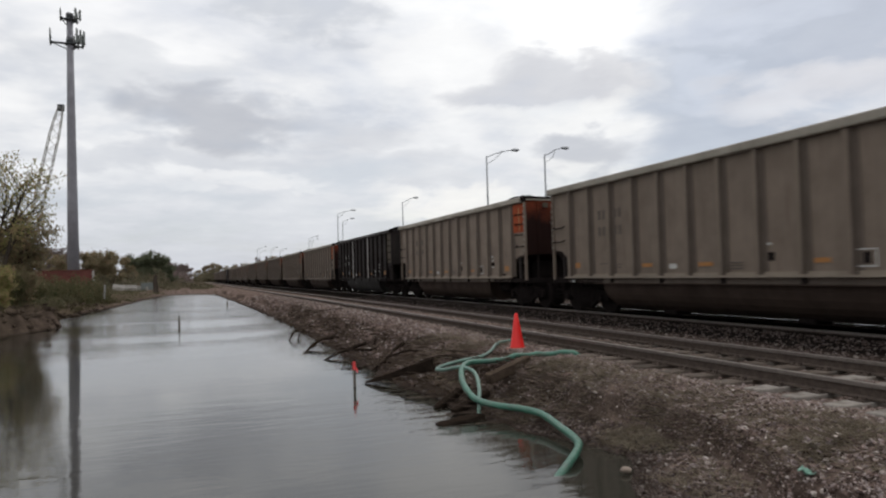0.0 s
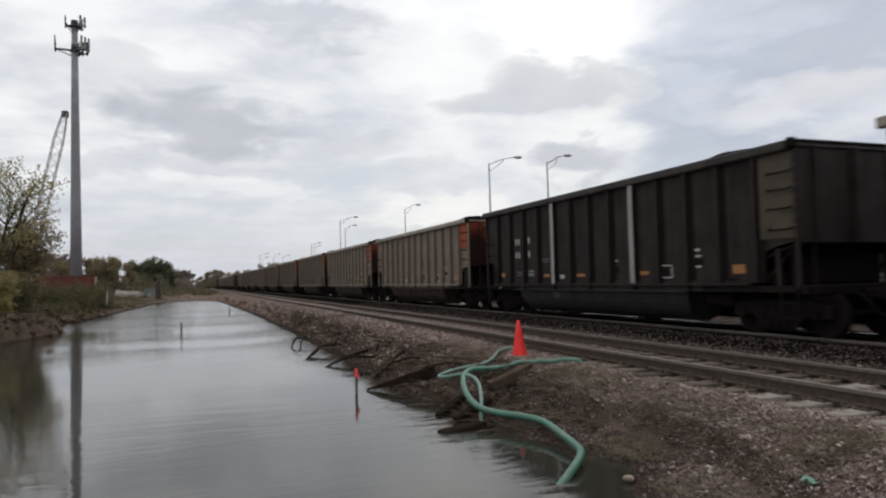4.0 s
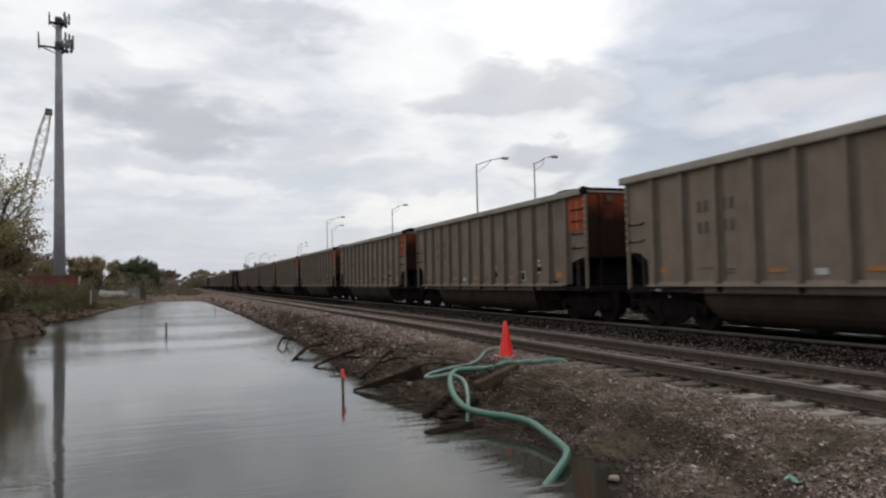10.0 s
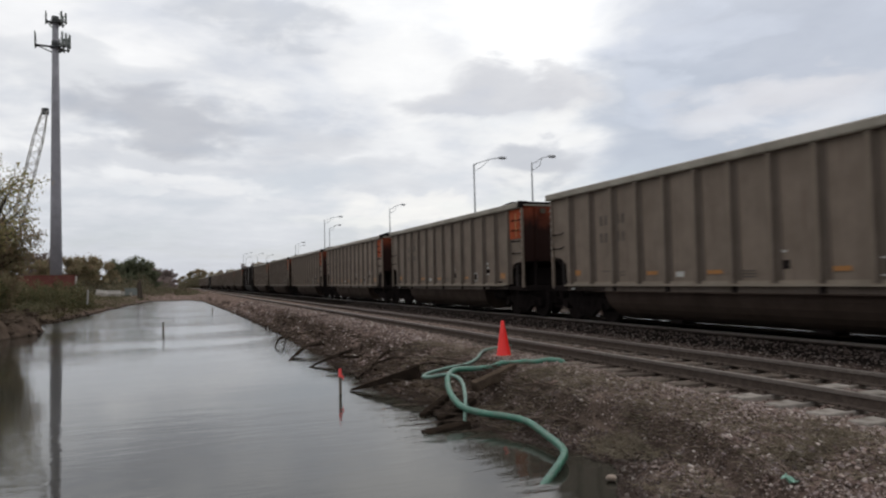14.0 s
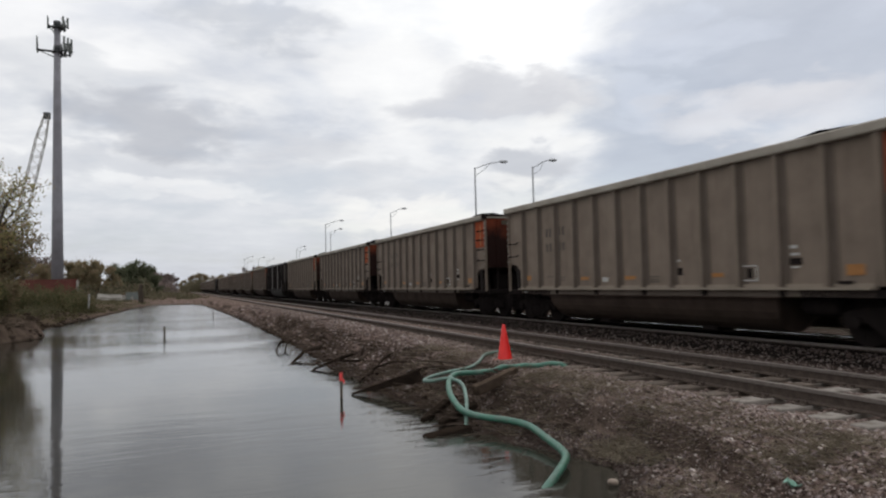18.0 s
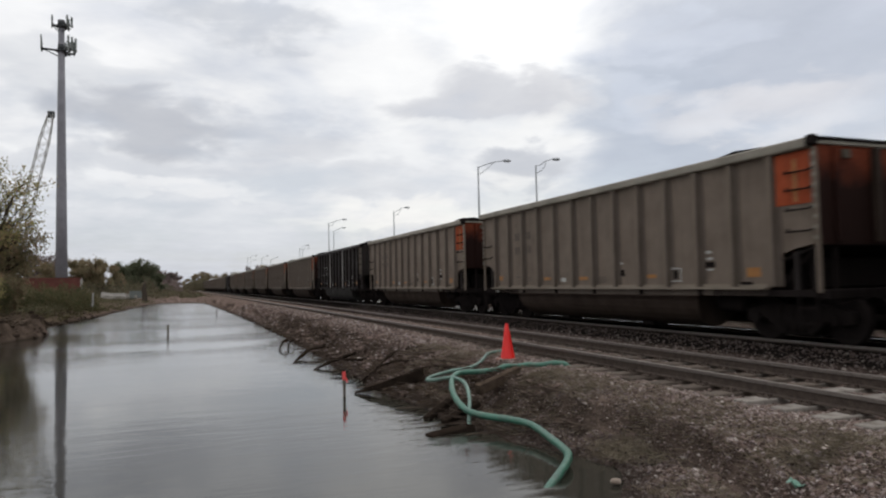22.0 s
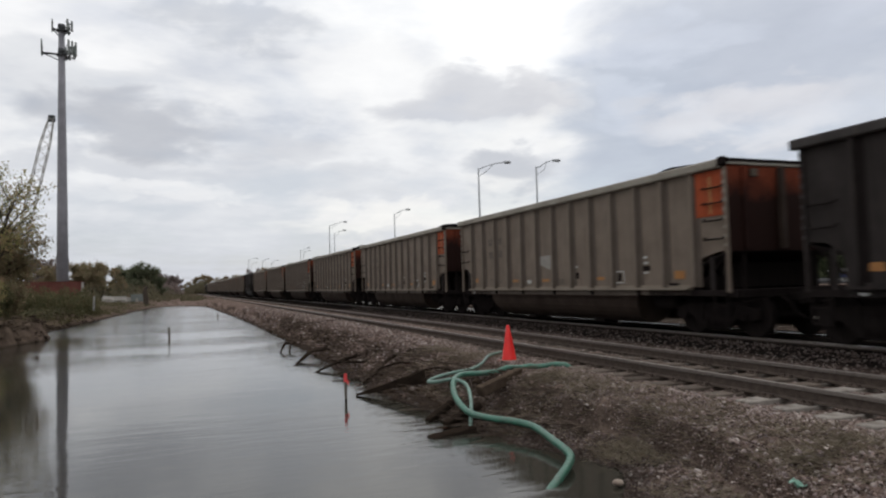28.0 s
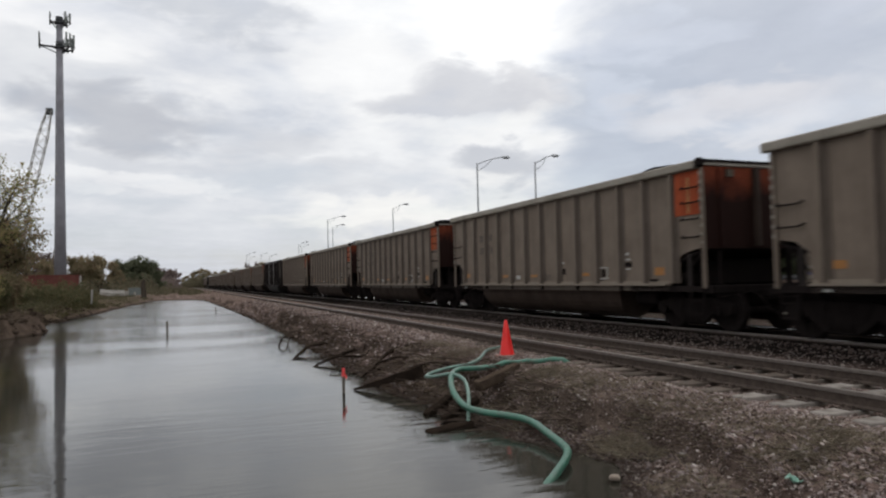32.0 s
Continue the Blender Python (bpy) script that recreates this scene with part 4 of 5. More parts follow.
# ---- the near bank: stones, clods, twigs ----
def scatter(name, count, place, size, material, label, category, seed, flat=0.75, coarse=False):
    """Many small lumps in one mesh; place(rnd) gives a spot, or None."""
    rnd = random.Random(seed)
    base = bmesh.new()
    bmesh.ops.create_icosphere(base, subdivisions=1, radius=1.0)
    co = np.array([v.co[:] for v in base.verts])
    tri = np.array([[v.index for v in f.verts] for f in base.faces])
    base.free()
    if coarse:
        co = np.array([(1, 0, 0), (-1, 0, 0), (0, 1, 0), (0, -1, 0), (0, 0, 1), (0, 0, -1.0)])
        tri = np.array([(0, 2, 4), (2, 1, 4), (1, 3, 4), (3, 0, 4), (2, 0, 5), (1, 2, 5), (3, 1, 5), (0, 3, 5)])
    gen = np.random.RandomState(seed)
    forms = []
    for _ in range(40):
        e = np.array(Euler(gen.uniform(0, 6.3, 3)).to_matrix())
        v = (co * (1 + gen.uniform(-0.40, 0.35, (len(co), 1))) * gen.uniform(0.6, 1.35, (1, 3))) @ e.T
        v[:, 2] *= flat
        forms.append(v)
    verts, faces = [], []
    n = 0
    for _ in range(count):
        spot = place(rnd)
        if spot is None:
            continue
        r = size(rnd)
        verts.append(forms[rnd.randrange(40)] * r + np.array([spot[0], spot[1], spot[2] + 0.45 * r]))
        faces.append(tri + n * len(co))
        n += 1
    v, f = np.concatenate(verts), np.concatenate(faces)
    me = bpy.data.meshes.new(name)
    me.from_pydata(v.tolist(), [], f.tolist())
    me.materials.append(material)
    return tagged(new(name, me), label, category, kind="stuff")


def stone_material():
    k = Nodes("mixed_gravel")
    isl = k.add("ShaderNodeNewGeometry").outputs["Random Per Island"]
    c = k.ramp(isl, (0.0, (0.036, 0.026, 0.022)), (0.28, (0.122, 0.087, 0.074)), (0.52, (0.208, 0.154, 0.134)), (0.72, (0.222, 0.183, 0.180)), (0.9, (0.315, 0.256, 0.230)), (0.985, (0.46, 0.41, 0.37)))
    n = k.noise(30, 4, 0.65)
    c = k.mix(k.grey(n, 0.45, 0.75, 0.0, 0.35), c, (0.07, 0.052, 0.042))
    c = k.mix(k.math("MULTIPLY", k.grey(k.axis("X"), 5.2, 6.4), 0.25), c, (0.26, 0.205, 0.18))
    # stones towards the train take its shade and coal dust in their colour
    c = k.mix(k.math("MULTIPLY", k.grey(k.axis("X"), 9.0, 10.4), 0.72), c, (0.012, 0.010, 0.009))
    wet = k.grey(k.axis("Z"), 0.14, 0.03)
    c = k.mix(k.math("MULTIPLY", wet, 0.7), c, (0.026, 0.02, 0.016))
    return k.done(c, 0.9, 0.0, n, 0.5, 0.01, Specular_IOR_Level=0.0)


M_GRAVEL = stone_material()


def on_bank(rnd):
    y = 2.6 + 16 * rnd.random() ** 1.7
    x = rnd.uniform(3.3, 6.45)
    if shore(x, y) > -0.04:
        return None
    if noise.noise((x * 1.3, y * 1.3, 5.0)) < rnd.uniform(-0.8, 0.25) - 0.05:
        return None
    return x, y, height(x, y)


def on_near_bank(rnd):
    y = 2.8 + 10 * rnd.random() ** 1.6
    x = rnd.uniform(3.6, 6.45)
    return None if shore(x, y) > -0.03 else (x, y, height(x, y))


def on_ballast(rnd):
    y = 3.5 + 40 * rnd.random() ** 2.2
    x = rnd.uniform(6.0, 11.1)
    if abs(abs(x - NEAR_X) - GAUGE) < 0.10:
        return None
    if abs(x - NEAR_X) < 1.32 and abs((y - 1.0 + 0.275) % 0.55 - 0.275) < 0.12 and rnd.random() > 0.06 + 0.018 * y:
        return None
    return x, y, height(x, y)


def gravel_size(rnd):
    return min(0.027, 0.009 + 0.0068 * rnd.expovariate(1.0))


def far_bank(rnd):
    y = 16 + 45 * rnd.random() ** 1.5
    x = along(y, RIGHT_EDGE) + 0.1 + rnd.random() ** 0.8 * 2.6
    if shore(x, y) > -0.05:
        return None
    return x, y, height(x, y)


scatter("gravel", 40000, on_bank, gravel_size, M_GRAVEL, "brown and grey gravel strewn over the muddy bank", "gravel", 3)
scatter("grit", 95000, on_near_bank, lambda r: min(0.022, 0.004 + 0.0042 * r.expovariate(1.0)), M_GRAVEL, "fine crumbs of soil and grit on the bank", "grit", 13, 0.8, True)
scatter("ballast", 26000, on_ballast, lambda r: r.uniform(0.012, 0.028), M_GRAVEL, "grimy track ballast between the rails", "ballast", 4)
def round_the_spot(rnd):
    x, y = rnd.uniform(-6.5, 6.4), rnd.uniform(-6.0, 3.2)
    return None if shore(x, y) > -0.05 else (x, y, height(x, y))


scatter("gravel", 14000, round_the_spot, gravel_size, M_GRAVEL, "brown gravel strewn over the bank before the pond", "gravel", 14)
scatter("rubble", 9000, far_bank, lambda r: 0.02 + 0.035 * r.random() ** 2, M_GRAVEL, "stones along the far part of the bank", "gravel", 5)


def clod_spot(rnd):
    y = 9 + 40 * rnd.random() ** 1.4
    x = along(y, RIGHT_EDGE) + rnd.uniform(0.05, 1.6)
    return (x, y, height(x, y) - 0.02) if shore(x, y) < 0.05 else None


def left_clod(rnd):
    y = rnd.uniform(24, 60)
    x = along(y, LEFT_EDGE) - rnd.uniform(-0.1, 3.0)
    return (x, y, height(x, y) - 0.03) if shore(x, y) < 0.05 else None


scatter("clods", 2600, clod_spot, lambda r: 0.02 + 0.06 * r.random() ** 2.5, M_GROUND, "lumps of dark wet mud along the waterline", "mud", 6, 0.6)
def turf_spot(rnd):
    y = 10.6 + 26 * rnd.random() ** 1.2
    x = along(y, RIGHT_EDGE) + 0.05 + 1.15 * rnd.random()
    return (x, y, height(x, y) - 0.01) if shore(x, y) < -0.05 and noise.noise((x * 1.0, y * 0.7, 51)) > -0.25 else None


M_TURF = speckled("sodden_dark_turf", (0.032, 0.023, 0.017), (0.095, 0.070, 0.052), 9, 70, 0.95, 0, 1.0, 0.03, (0.11, 0.082, 0.058))
scatter("turf", 900, turf_spot, lambda r: 0.03 + 0.07 * r.random() ** 2, M_TURF, "torn slabs of dark sodden turf along the waterline", "turf", 27, 0.38)
scatter("clods", 1600, left_clod, lambda r: 0.04 + 0.16 * r.random() ** 3, M_GROUND, "lumps of dug earth on the far bank", "mud", 7, 0.6)


def sticks(name, count, place, length, radius, material, label, category, seed, upright=0.15):
    rnd = random.Random(seed)
    verts, faces = [], []
    for _ in range(count):
        spot = place(rnd)
        if spot is None:
            continue
        a, l, r = rnd.uniform(0, 6.283), length(rnd), radius(rnd)
        up = rnd.uniform(-0.02, upright) if upright < 0.5 else rnd.uniform(0.5, 1.3)
        d = Vector((math.cos(a), math.sin(a), up)).normalized()
        side = d.cross(Vector((0, 0, 1))).normalized() * r
        top = side.cross(d)
        p0 = Vector(spot) + Vector((0, 0, r))
        p1 = p0 + d * l * 0.5 + Vector((rnd.uniform(-1, 1), rnd.uniform(-1, 1), 0)) * l * 0.08
        p2 = p0 + d * l
        b = len(verts)
        for p, k in ((p0, 1.0), (p1, 0.8), (p2, 0.35)):
            verts += [p + side * k, p - side * 0.5 * k + top * 0.87 * k, p - side * 0.5 * k - top * 0.87 * k]
        for q in (0, 3):
            for i in range(3):
                faces.append((b + q + i, b + q + (i + 1) % 3, b + q + 3 + (i + 1) % 3, b + q + 3 + i))
    me = bpy.data.meshes.new(name)
    me.from_pydata([tuple(v) for v in verts], [], faces)
    me.materials.append(material)
    return tagged(new(name, me), label, category, kind="stuff")


def bank_edge(rnd):
    y = 8.5 + 30 * rnd.random() ** 1.3
    x = along(y, RIGHT_EDGE) + rnd.uniform(0.1, 1.6)
    return (x, y, height(x, y)) if shore(x, y) < -0.1 else None


M_TWIG = speckled("dead_twigs", (0.036, 0.027, 0.022), (0.13, 0.10, 0.08), 8, 60, 0.95)
sticks("twigs", 1500, bank_edge, lambda r: r.uniform(0.15, 0.8), lambda r: r.uniform(0.006, 0.022), M_TWIG, "dead twigs and roots washed up on the bank", "twigs", 8, 0.2)


def dry_spot(rnd):
    y = 3 + 14 * rnd.random() ** 1.4
    x = rnd.uniform(4.2, 6.3)
    return (x, y, height(x, y)) if noise.noise((x * 0.8, y * 0.8, 12)) > rnd.uniform(-0.05, 0.25) else None


def tuft_spot(rnd):
    """Low mats of dead grass, thickest at their middles."""
    px, py, wide, deep = rnd.choice(((5.35, 8.6, 0.75, 0.55), (5.35, 7.3, 0.65, 0.35), (5.0, 7.0, 0.45, 0.30), (5.75, 4.55, 0.40, 0.35), (5.2, 4.7, 0.35, 0.25), (5.6, 10.0, 0.5, 0.5)))
    x, y = px + rnd.gauss(0, 0.5) * wide, py + rnd.gauss(0, 0.5) * deep
    return (x, y, height(x, y)) if shore(x, y) < -0.15 else None


M_STRAW = leaf_material("dry_straw", (0.19, 0.158, 0.112), (0.33, 0.275, 0.205), (0.16, 0.138, 0.092))
sticks("dead_grass", 30000, dry_spot, lambda r: r.uniform(0.05, 0.20), lambda r: r.uniform(0.002, 0.0045), M_STRAW, "flattened dead grass on the gravel", "grass", 9, 0.5 - 0.01)


sticks("dead_grass", 5500, tuft_spot, lambda r: r.uniform(0.06, 0.19), lambda r: r.uniform(0.0022, 0.0045), M_STRAW, "low mats of tan dead grass on the gravel", "grass", 29, 0.5 - 0.01)


def thatch_spot(rnd):
    y = 9.5 + 32 * rnd.random() ** 1.3
    x = along(y, RIGHT_EDGE) + rnd.uniform(0.25, 1.9)
    return (x, y, height(x, y)) if noise.noise((x * 1.1, y * 0.8, 22)) > -0.1 and shore(x, y) < -0.15 else None


M_THATCH = leaf_material("dead_brown_thatch", (0.075, 0.055, 0.039), (0.125, 0.094, 0.065), (0.175, 0.136, 0.096))
sticks("dead_grass", 12000, thatch_spot, lambda r: r.uniform(0.10, 0.32), lambda r: r.uniform(0.002, 0.005), M_THATCH, "dark matted dead grass hanging over the muddy bank", "grass", 19, 0.35)


def left_thatch(rnd):
    y = rnd.uniform(16, 46)
    x = along(y, LEFT_EDGE) - rnd.uniform(0.15, 2.2)
    return (x, y, height(x, y)) if shore(x, y) < -0.1 and noise.noise((x * 0.9, y * 0.6, 41)) > -0.2 else None


sticks("dead_grass", 7000, left_thatch, lambda r: r.uniform(0.12, 0.4), lambda r: r.uniform(0.004, 0.010), M_THATCH, "brown dead grass on the steep earth bank", "grass", 20, 0.4)


# ---- driftwood and timbers ----
def log(points, radii, label, name="driftwood_log", material=None, sides=9):
    bm = bmesh.new()
    pts = curve_points(points, 5)
    rs = [along(i / (len(pts) - 1), [(j / (len(radii) - 1), r) for j, r in enumerate(radii)]) * (1 + 0.22 * noise.noise((i * 0.7, radii[0] * 90, points[0][0]))) for i in range(len(pts))]
    tube(bm, pts, rs, sides)
    for v in bm.verts:
        v.co += 0.022 * noise.noise_vector(v.co * 7) + min(0.016, radii[0] * 0.3) * noise.noise_vector(v.co * 27)
    return thing(name, bm, material or M_WOOD, label, "driftwood", "driftwood on the bank", smooth=True)


def timber(a, b, wd, ht, label, name="timber", taper=0.0, material=None):
    a, b = Vector(a), Vector(b)
    bm = bmesh.new()
    l = (b - a).length
    box(bm, -wd / 2, wd / 2, 0, l, -ht / 2, ht / 2, 0.014)
    bmesh.ops.subdivide_edges(bm, edges=[e for e in bm.edges if abs(e.verts[0].co.y - e.verts[1].co.y) > l * 0.5], cuts=5)
    for v in bm.verts:
        v.co.z *= 1 - taper * v.co.y / l
        v.co += 0.016 * noise.noise_vector(v.co * 5 + a)
    way = (b - a).normalized()
    m = Matrix.Translation(a) @ way.to_track_quat("Y", "Z").to_matrix().to_4x4()
    return thing(name, bm, material or M_WOOD, label, "timber", "old timbers on the bank", place=m)


timber((5.42, 10.48, 0.58), (4.50, 10.15, 0.38), 0.14, 0.17, "old brown square timber lying under the green hose", material=M_TIMBER)
timber((4.40, 9.95, 0.20), (3.66, 9.50, 0.06), 0.13, 0.10, "short dark wet timber at the water's edge")
timber((4.40, 12.48, 0.37), (3.22, 13.12, 0.02), 0.15, 0.24, "dark pointed plank sticking out over the water", taper=0.9)
timber((3.95, 9.15, 0.03), (3.25, 9.02, -0.03), 0.22, 0.10, "dark half-sunken plank in the shallow water")
timber((4.2, 10.6, 0.16), (3.62, 10.15, 0.0), 0.13, 0.10, "short dark wet timber at the water's edge")
for pts, radii, label in (
    ([(3.60, 24.3, 0.22), (3.40, 23.8, 0.24), (3.22, 23.3, 0.12), (3.12, 23.0, -0.06)], (0.05, 0.05, 0.04), "dark forked branch standing in the water's edge"),
    ([(3.75, 23.9, 0.24), (3.55, 23.5, 0.20), (3.42, 23.1, -0.05)], (0.05, 0.045, 0.03), "dark forked branch standing in the water's edge"),
    ([(4.15, 20.6, 0.28), (3.74, 20.6, 0.22), (3.22, 19.7, 0.06), (2.96, 19.0, -0.02), (2.80, 18.4, -0.08)], (0.09, 0.08, 0.06, 0.035), "dark bent log running down into the water"),
    ([(4.35, 17.5, 0.34), (3.90, 17.6, 0.20), (3.55, 17.5, 0.10), (3.15, 17.2, -0.02)], (0.07, 0.075, 0.055, 0.03), "dark gnarled log lying in the water's edge"),
    ([(4.25, 16.5, 0.26), (3.90, 16.9, 0.24), (3.62, 17.3, 0.26)], (0.05, 0.04, 0.025), "dark crooked root on the muddy ledge"),
    ([(5.1, 16.2, 0.46), (4.6, 15.6, 0.38), (4.2, 15.0, 0.22), (3.75, 14.6, 0.03)], (0.06, 0.055, 0.045, 0.03), "dark wet log at the water's edge"),
    ([(5.3, 14.0, 0.50), (4.9, 14.1, 0.44), (4.5, 14.6, 0.40), (4.1, 14.8, 0.25)], (0.045, 0.045, 0.035), "dark rotten branch on the ledge"),
    ([(5.0, 12.6, 0.46), (4.7, 13.0, 0.42), (4.35, 13.1, 0.36)], (0.06, 0.05, 0.03), "dark rotten branch on the ledge"),
):
    log(pts, [0.62 * r for r in radii], label)
wood_rnd = random.Random(77)
for _ in range(16):
    y0 = 13.8 + 24 * wood_rnd.random() ** 1.25
    x0 = along(y0, RIGHT_EDGE) + wood_rnd.uniform(0.1, 1.35)
    a, l = wood_rnd.choice((1.35, 1.7, 4.5, 4.9)) + wood_rnd.uniform(-0.6, 0.6), wood_rnd.uniform(0.5, 1.6)
    spots = [(x0 + math.cos(a) * l * t + wood_rnd.uniform(-0.07, 0.07), y0 + math.sin(a) * l * t) for t in (0, 0.35, 0.7, 1.0)]
    r = wood_rnd.uniform(0.018, 0.042)
    log([(px, py, max(0.0, height(px, py)) + r * 0.6 + wood_rnd.uniform(0, 0.05)) for px, py in spots], (r, r * 0.85, r * 0.4), "dark rotten branch lying on the muddy bank", "driftwood_branch", sides=7)


def loose_stone(x, y, r, material, label, name="stone", z=None):
    bm = bmesh.new()
    bmesh.ops.create_icosphere(bm, subdivisions=2, radius=r)
    for v in bm.verts:
        v.co += 0.35 * r * noise.noise_vector(v.co * (1.2 / r) + Vector((x, y, 0)))
        v.co.z *= 0.6
    return thing(name, bm, material, label, "stone", place=pose(x, y, (height(x, y) if z is None else z) + r * 0.3), smooth=True)


M_PALE = speckled("pale_stone", (0.19, 0.145, 0.112), (0.29, 0.235, 0.19), 12, 60, 0.8)
loose_stone(4.20, 6.02, 0.060, M_PALE, "pale tan stone at the water's edge", z=0.02)
loose_stone(4.78, 5.15, 0.035, M_PALE, "small pale stone on the gravel bank")
loose_stone(6.0, 9.7, 0.05, M_PALE, "small white stone on the gravel bank", z=0.55)
loose_stone(5.62, 4.05, 0.055, M_PALE, "pale stone half sunk in the gravel")
M_SCRAP = speckled("green_plastic", (0.07, 0.19, 0.135), (0.22, 0.36, 0.29), 15, 80, 0.5)
bm = bmesh.new()
bmesh.ops.create_grid(bm, x_segments=6, y_segments=5, size=0.055)
for v in bm.verts:
    v.co.z = 0.02 + 0.05 * noise.noise(v.co * 22)
bmesh.ops.solidify(bm, geom=bm.faces[:], thickness=0.006)
thing("plastic_scrap", bm, M_SCRAP, "crumpled scrap of green plastic on the gravel", "litter", place=pose(4.78, 4.33, height(4.78, 4.33) + 0.03, 12, 8, 20))


# ---- hoses ----
def hose(knots, radius, label, lift=0.0, material=None):
    bm = bmesh.new()
    pts = curve_points([(x, y, z + lift) for x, y, z in knots], 10)
    for _ in range(3):
        for i, p in enumerate(pts):
            if 12 < i < len(pts) - 8:
                p.z = max(p.z, height(p.x, p.y) + radius * 0.8)
        pts = [pts[0]] + [p if i > len(pts) - 10 else Vector((p.x, p.y, (a.z + 2 * p.z + b.z) / 4)) for i, (a, p, b) in enumerate(zip(pts, pts[1:], pts[2:]))] + [pts[-1]]
    tube(bm, pts, [radius * (1 + 0.035 * math.sin(i * 1.9)) * min(1.0, 0.45 + 0.05 * i) for i in range(len(pts))], 12)
    return thing("hose", bm, material or M_HOSE, label, "hose", "pump hoses", smooth=True)


hose([(6.62, 10.40, 0.44), (6.48, 10.50, 0.50), (6.15, 10.75, 0.52), (5.70, 10.90, 0.52), (5.25, 10.85, 0.52), (4.86, 10.85, 0.52), (4.48, 10.85, 0.52), (4.20, 10.50, 0.46), (4.05, 10.05, 0.30),
      (4.02, 9.50, 0.16), (4.14, 9.02, 0.14), (4.32, 8.68, 0.14), (4.44, 8.26, 0.13), (4.37, 7.66, 0.09), (4.28, 7.15, 0.06), (4.14, 6.84, 0.05), (3.84, 6.50, 0.02), (3.50, 6.26, -0.10)],
     0.047, "thick green ribbed pump hose running into the water", 0.05)
hose([(7.0, 13.4, 0.62), (6.45, 13.25, 0.60), (5.95, 12.85, 0.60), (5.30, 11.75, 0.60), (4.90, 11.30, 0.57), (4.50, 11.25, 0.53), (4.10, 11.05, 0.50), (3.92, 10.92, 0.46), (3.98, 10.70, 0.48), (4.22, 10.55, 0.52),
      (4.32, 10.25, 0.46), (4.20, 9.80, 0.30), (4.02, 9.40, 0.08), (3.92, 9.20, -0.12)], 0.030, "thinner faded green hose looped over the bank", 0.03, M_PALE_HOSE)

# ---- traffic cone ----
cone = whole("traffic_cone", "bright orange-red traffic cone standing beside the track", "traffic cone", place=pose(6.08, 12.2, height(6.08, 12.2) - 0.01, 0, -1.5, 25))
bm = bmesh.new()
tube(bm, [(0, 0, 0.03), (0, 0, 0.05), (0, 0, 0.40), (0, 0, 0.69), (0, 0, 0.705)], [0.150, 0.140, 0.082, 0.032, 0.022], 24)
part("body", bm, M_CONE, cone, smooth=False)
bm = bmesh.new()
box(bm, -0.18, 0.18, -0.18, 0.18, 0.0, 0.035, 0.012)
part("base", bm, M_CONEBASE, cone, "dirty rubber base")


# ---- survey stakes ----
def stake(x, y, top, wd, paint, label):
    st = whole("survey_stake", label, "stake", "survey stakes in the water", place=pose(x, y, 0, 1.0, -1.0, 20))
    bm = bmesh.new()
    box(bm, -wd / 2, wd / 2, -0.009, 0.009, -0.6, top)
    part("lath", bm, M_LATH, st)
    if paint:
        bm = bmesh.new()
        box(bm, -wd / 2 - 0.003, wd / 2 + 0.003, -0.012, 0.012, top - 0.15, top + 0.003)
        part("painted_top", bm, M_PINK, st, "pink-red painted top")
        bm = bmesh.new()
        prism(bm, ((wd / 2, top - 0.10), (wd / 2 + 0.05, top - 0.14), (wd / 2 + 0.045, top - 0.22), (wd / 2, top - 0.17)), "y", -0.002, 0.002)
        part("ribbon", bm, M_PINK, st, "pink plastic ribbon")


stake(2.95, 12.87, 0.47, 0.05, True, "wooden survey stake with a red top standing in the water")
stake(-0.37, 32.9, 0.50, 0.08, False, "grey wooden survey stake standing in the water")
stake(2.80, 54.5, 0.38, 0.08, False, "grey wooden survey stake standing in the water")


# ---- trees ----
def limb(bm, rnd, start, way, length, radius, depth, tips):
    pts = [start]
    p, d = Vector(start), Vector(way).normalized()
    for _ in range(4):
        d = (d + Vector((rnd.uniform(-1, 1), rnd.uniform(-1, 1), rnd.uniform(-0.3, 0.8))) * 0.16).normalized()
        p = p + d * length / 4
        pts.append(p.copy())
    tube(bm, pts, [radius, radius * 0.85, radius * 0.7, radius * 0.55, radius * 0.4], 5 if depth < 2 else 4, False)
    if depth == 0:
        tips += pts[2:]
        return
    if depth == 1:
        tips += pts[3:]
    for _ in range(3 if depth > 1 else 4):
        k = rnd.choice((2, 3, 4, 4))
        a = rnd.uniform(0, 6.283)
        w = (d * 0.8 + Vector((math.cos(a), math.sin(a), rnd.uniform(-0.1, 0.7))) * 0.8).normalized()
        limb(bm, rnd, pts[k], w, length * rnd.uniform(0.55, 0.8), radius * 0.5, depth - 1, tips)


def leaves(tips, rnd, per_tip, spread, size):
    verts, faces = [], []
    for t in tips:
        for _ in range(per_tip):
            c = Vector(t) + Vector((rnd.gauss(0, spread), rnd.gauss(0, spread), rnd.gauss(0, spread)))
            s = size * rnd.uniform(0.6, 1.3)
            e = Euler((rnd.uniform(0, 6.3), rnd.uniform(0, 6.3), rnd.uniform(0, 6.3))).to_matrix()
            b = len(verts)
            verts += [tuple(c + e @ Vector(q)) for q in ((-s, 0, 0), (0, -s * 0.45, 0.1 * s), (s, 0, 0), (0, s * 0.45, 0.1 * s))]
            faces.append((b, b + 1, b + 2, b + 3))
    return verts, faces


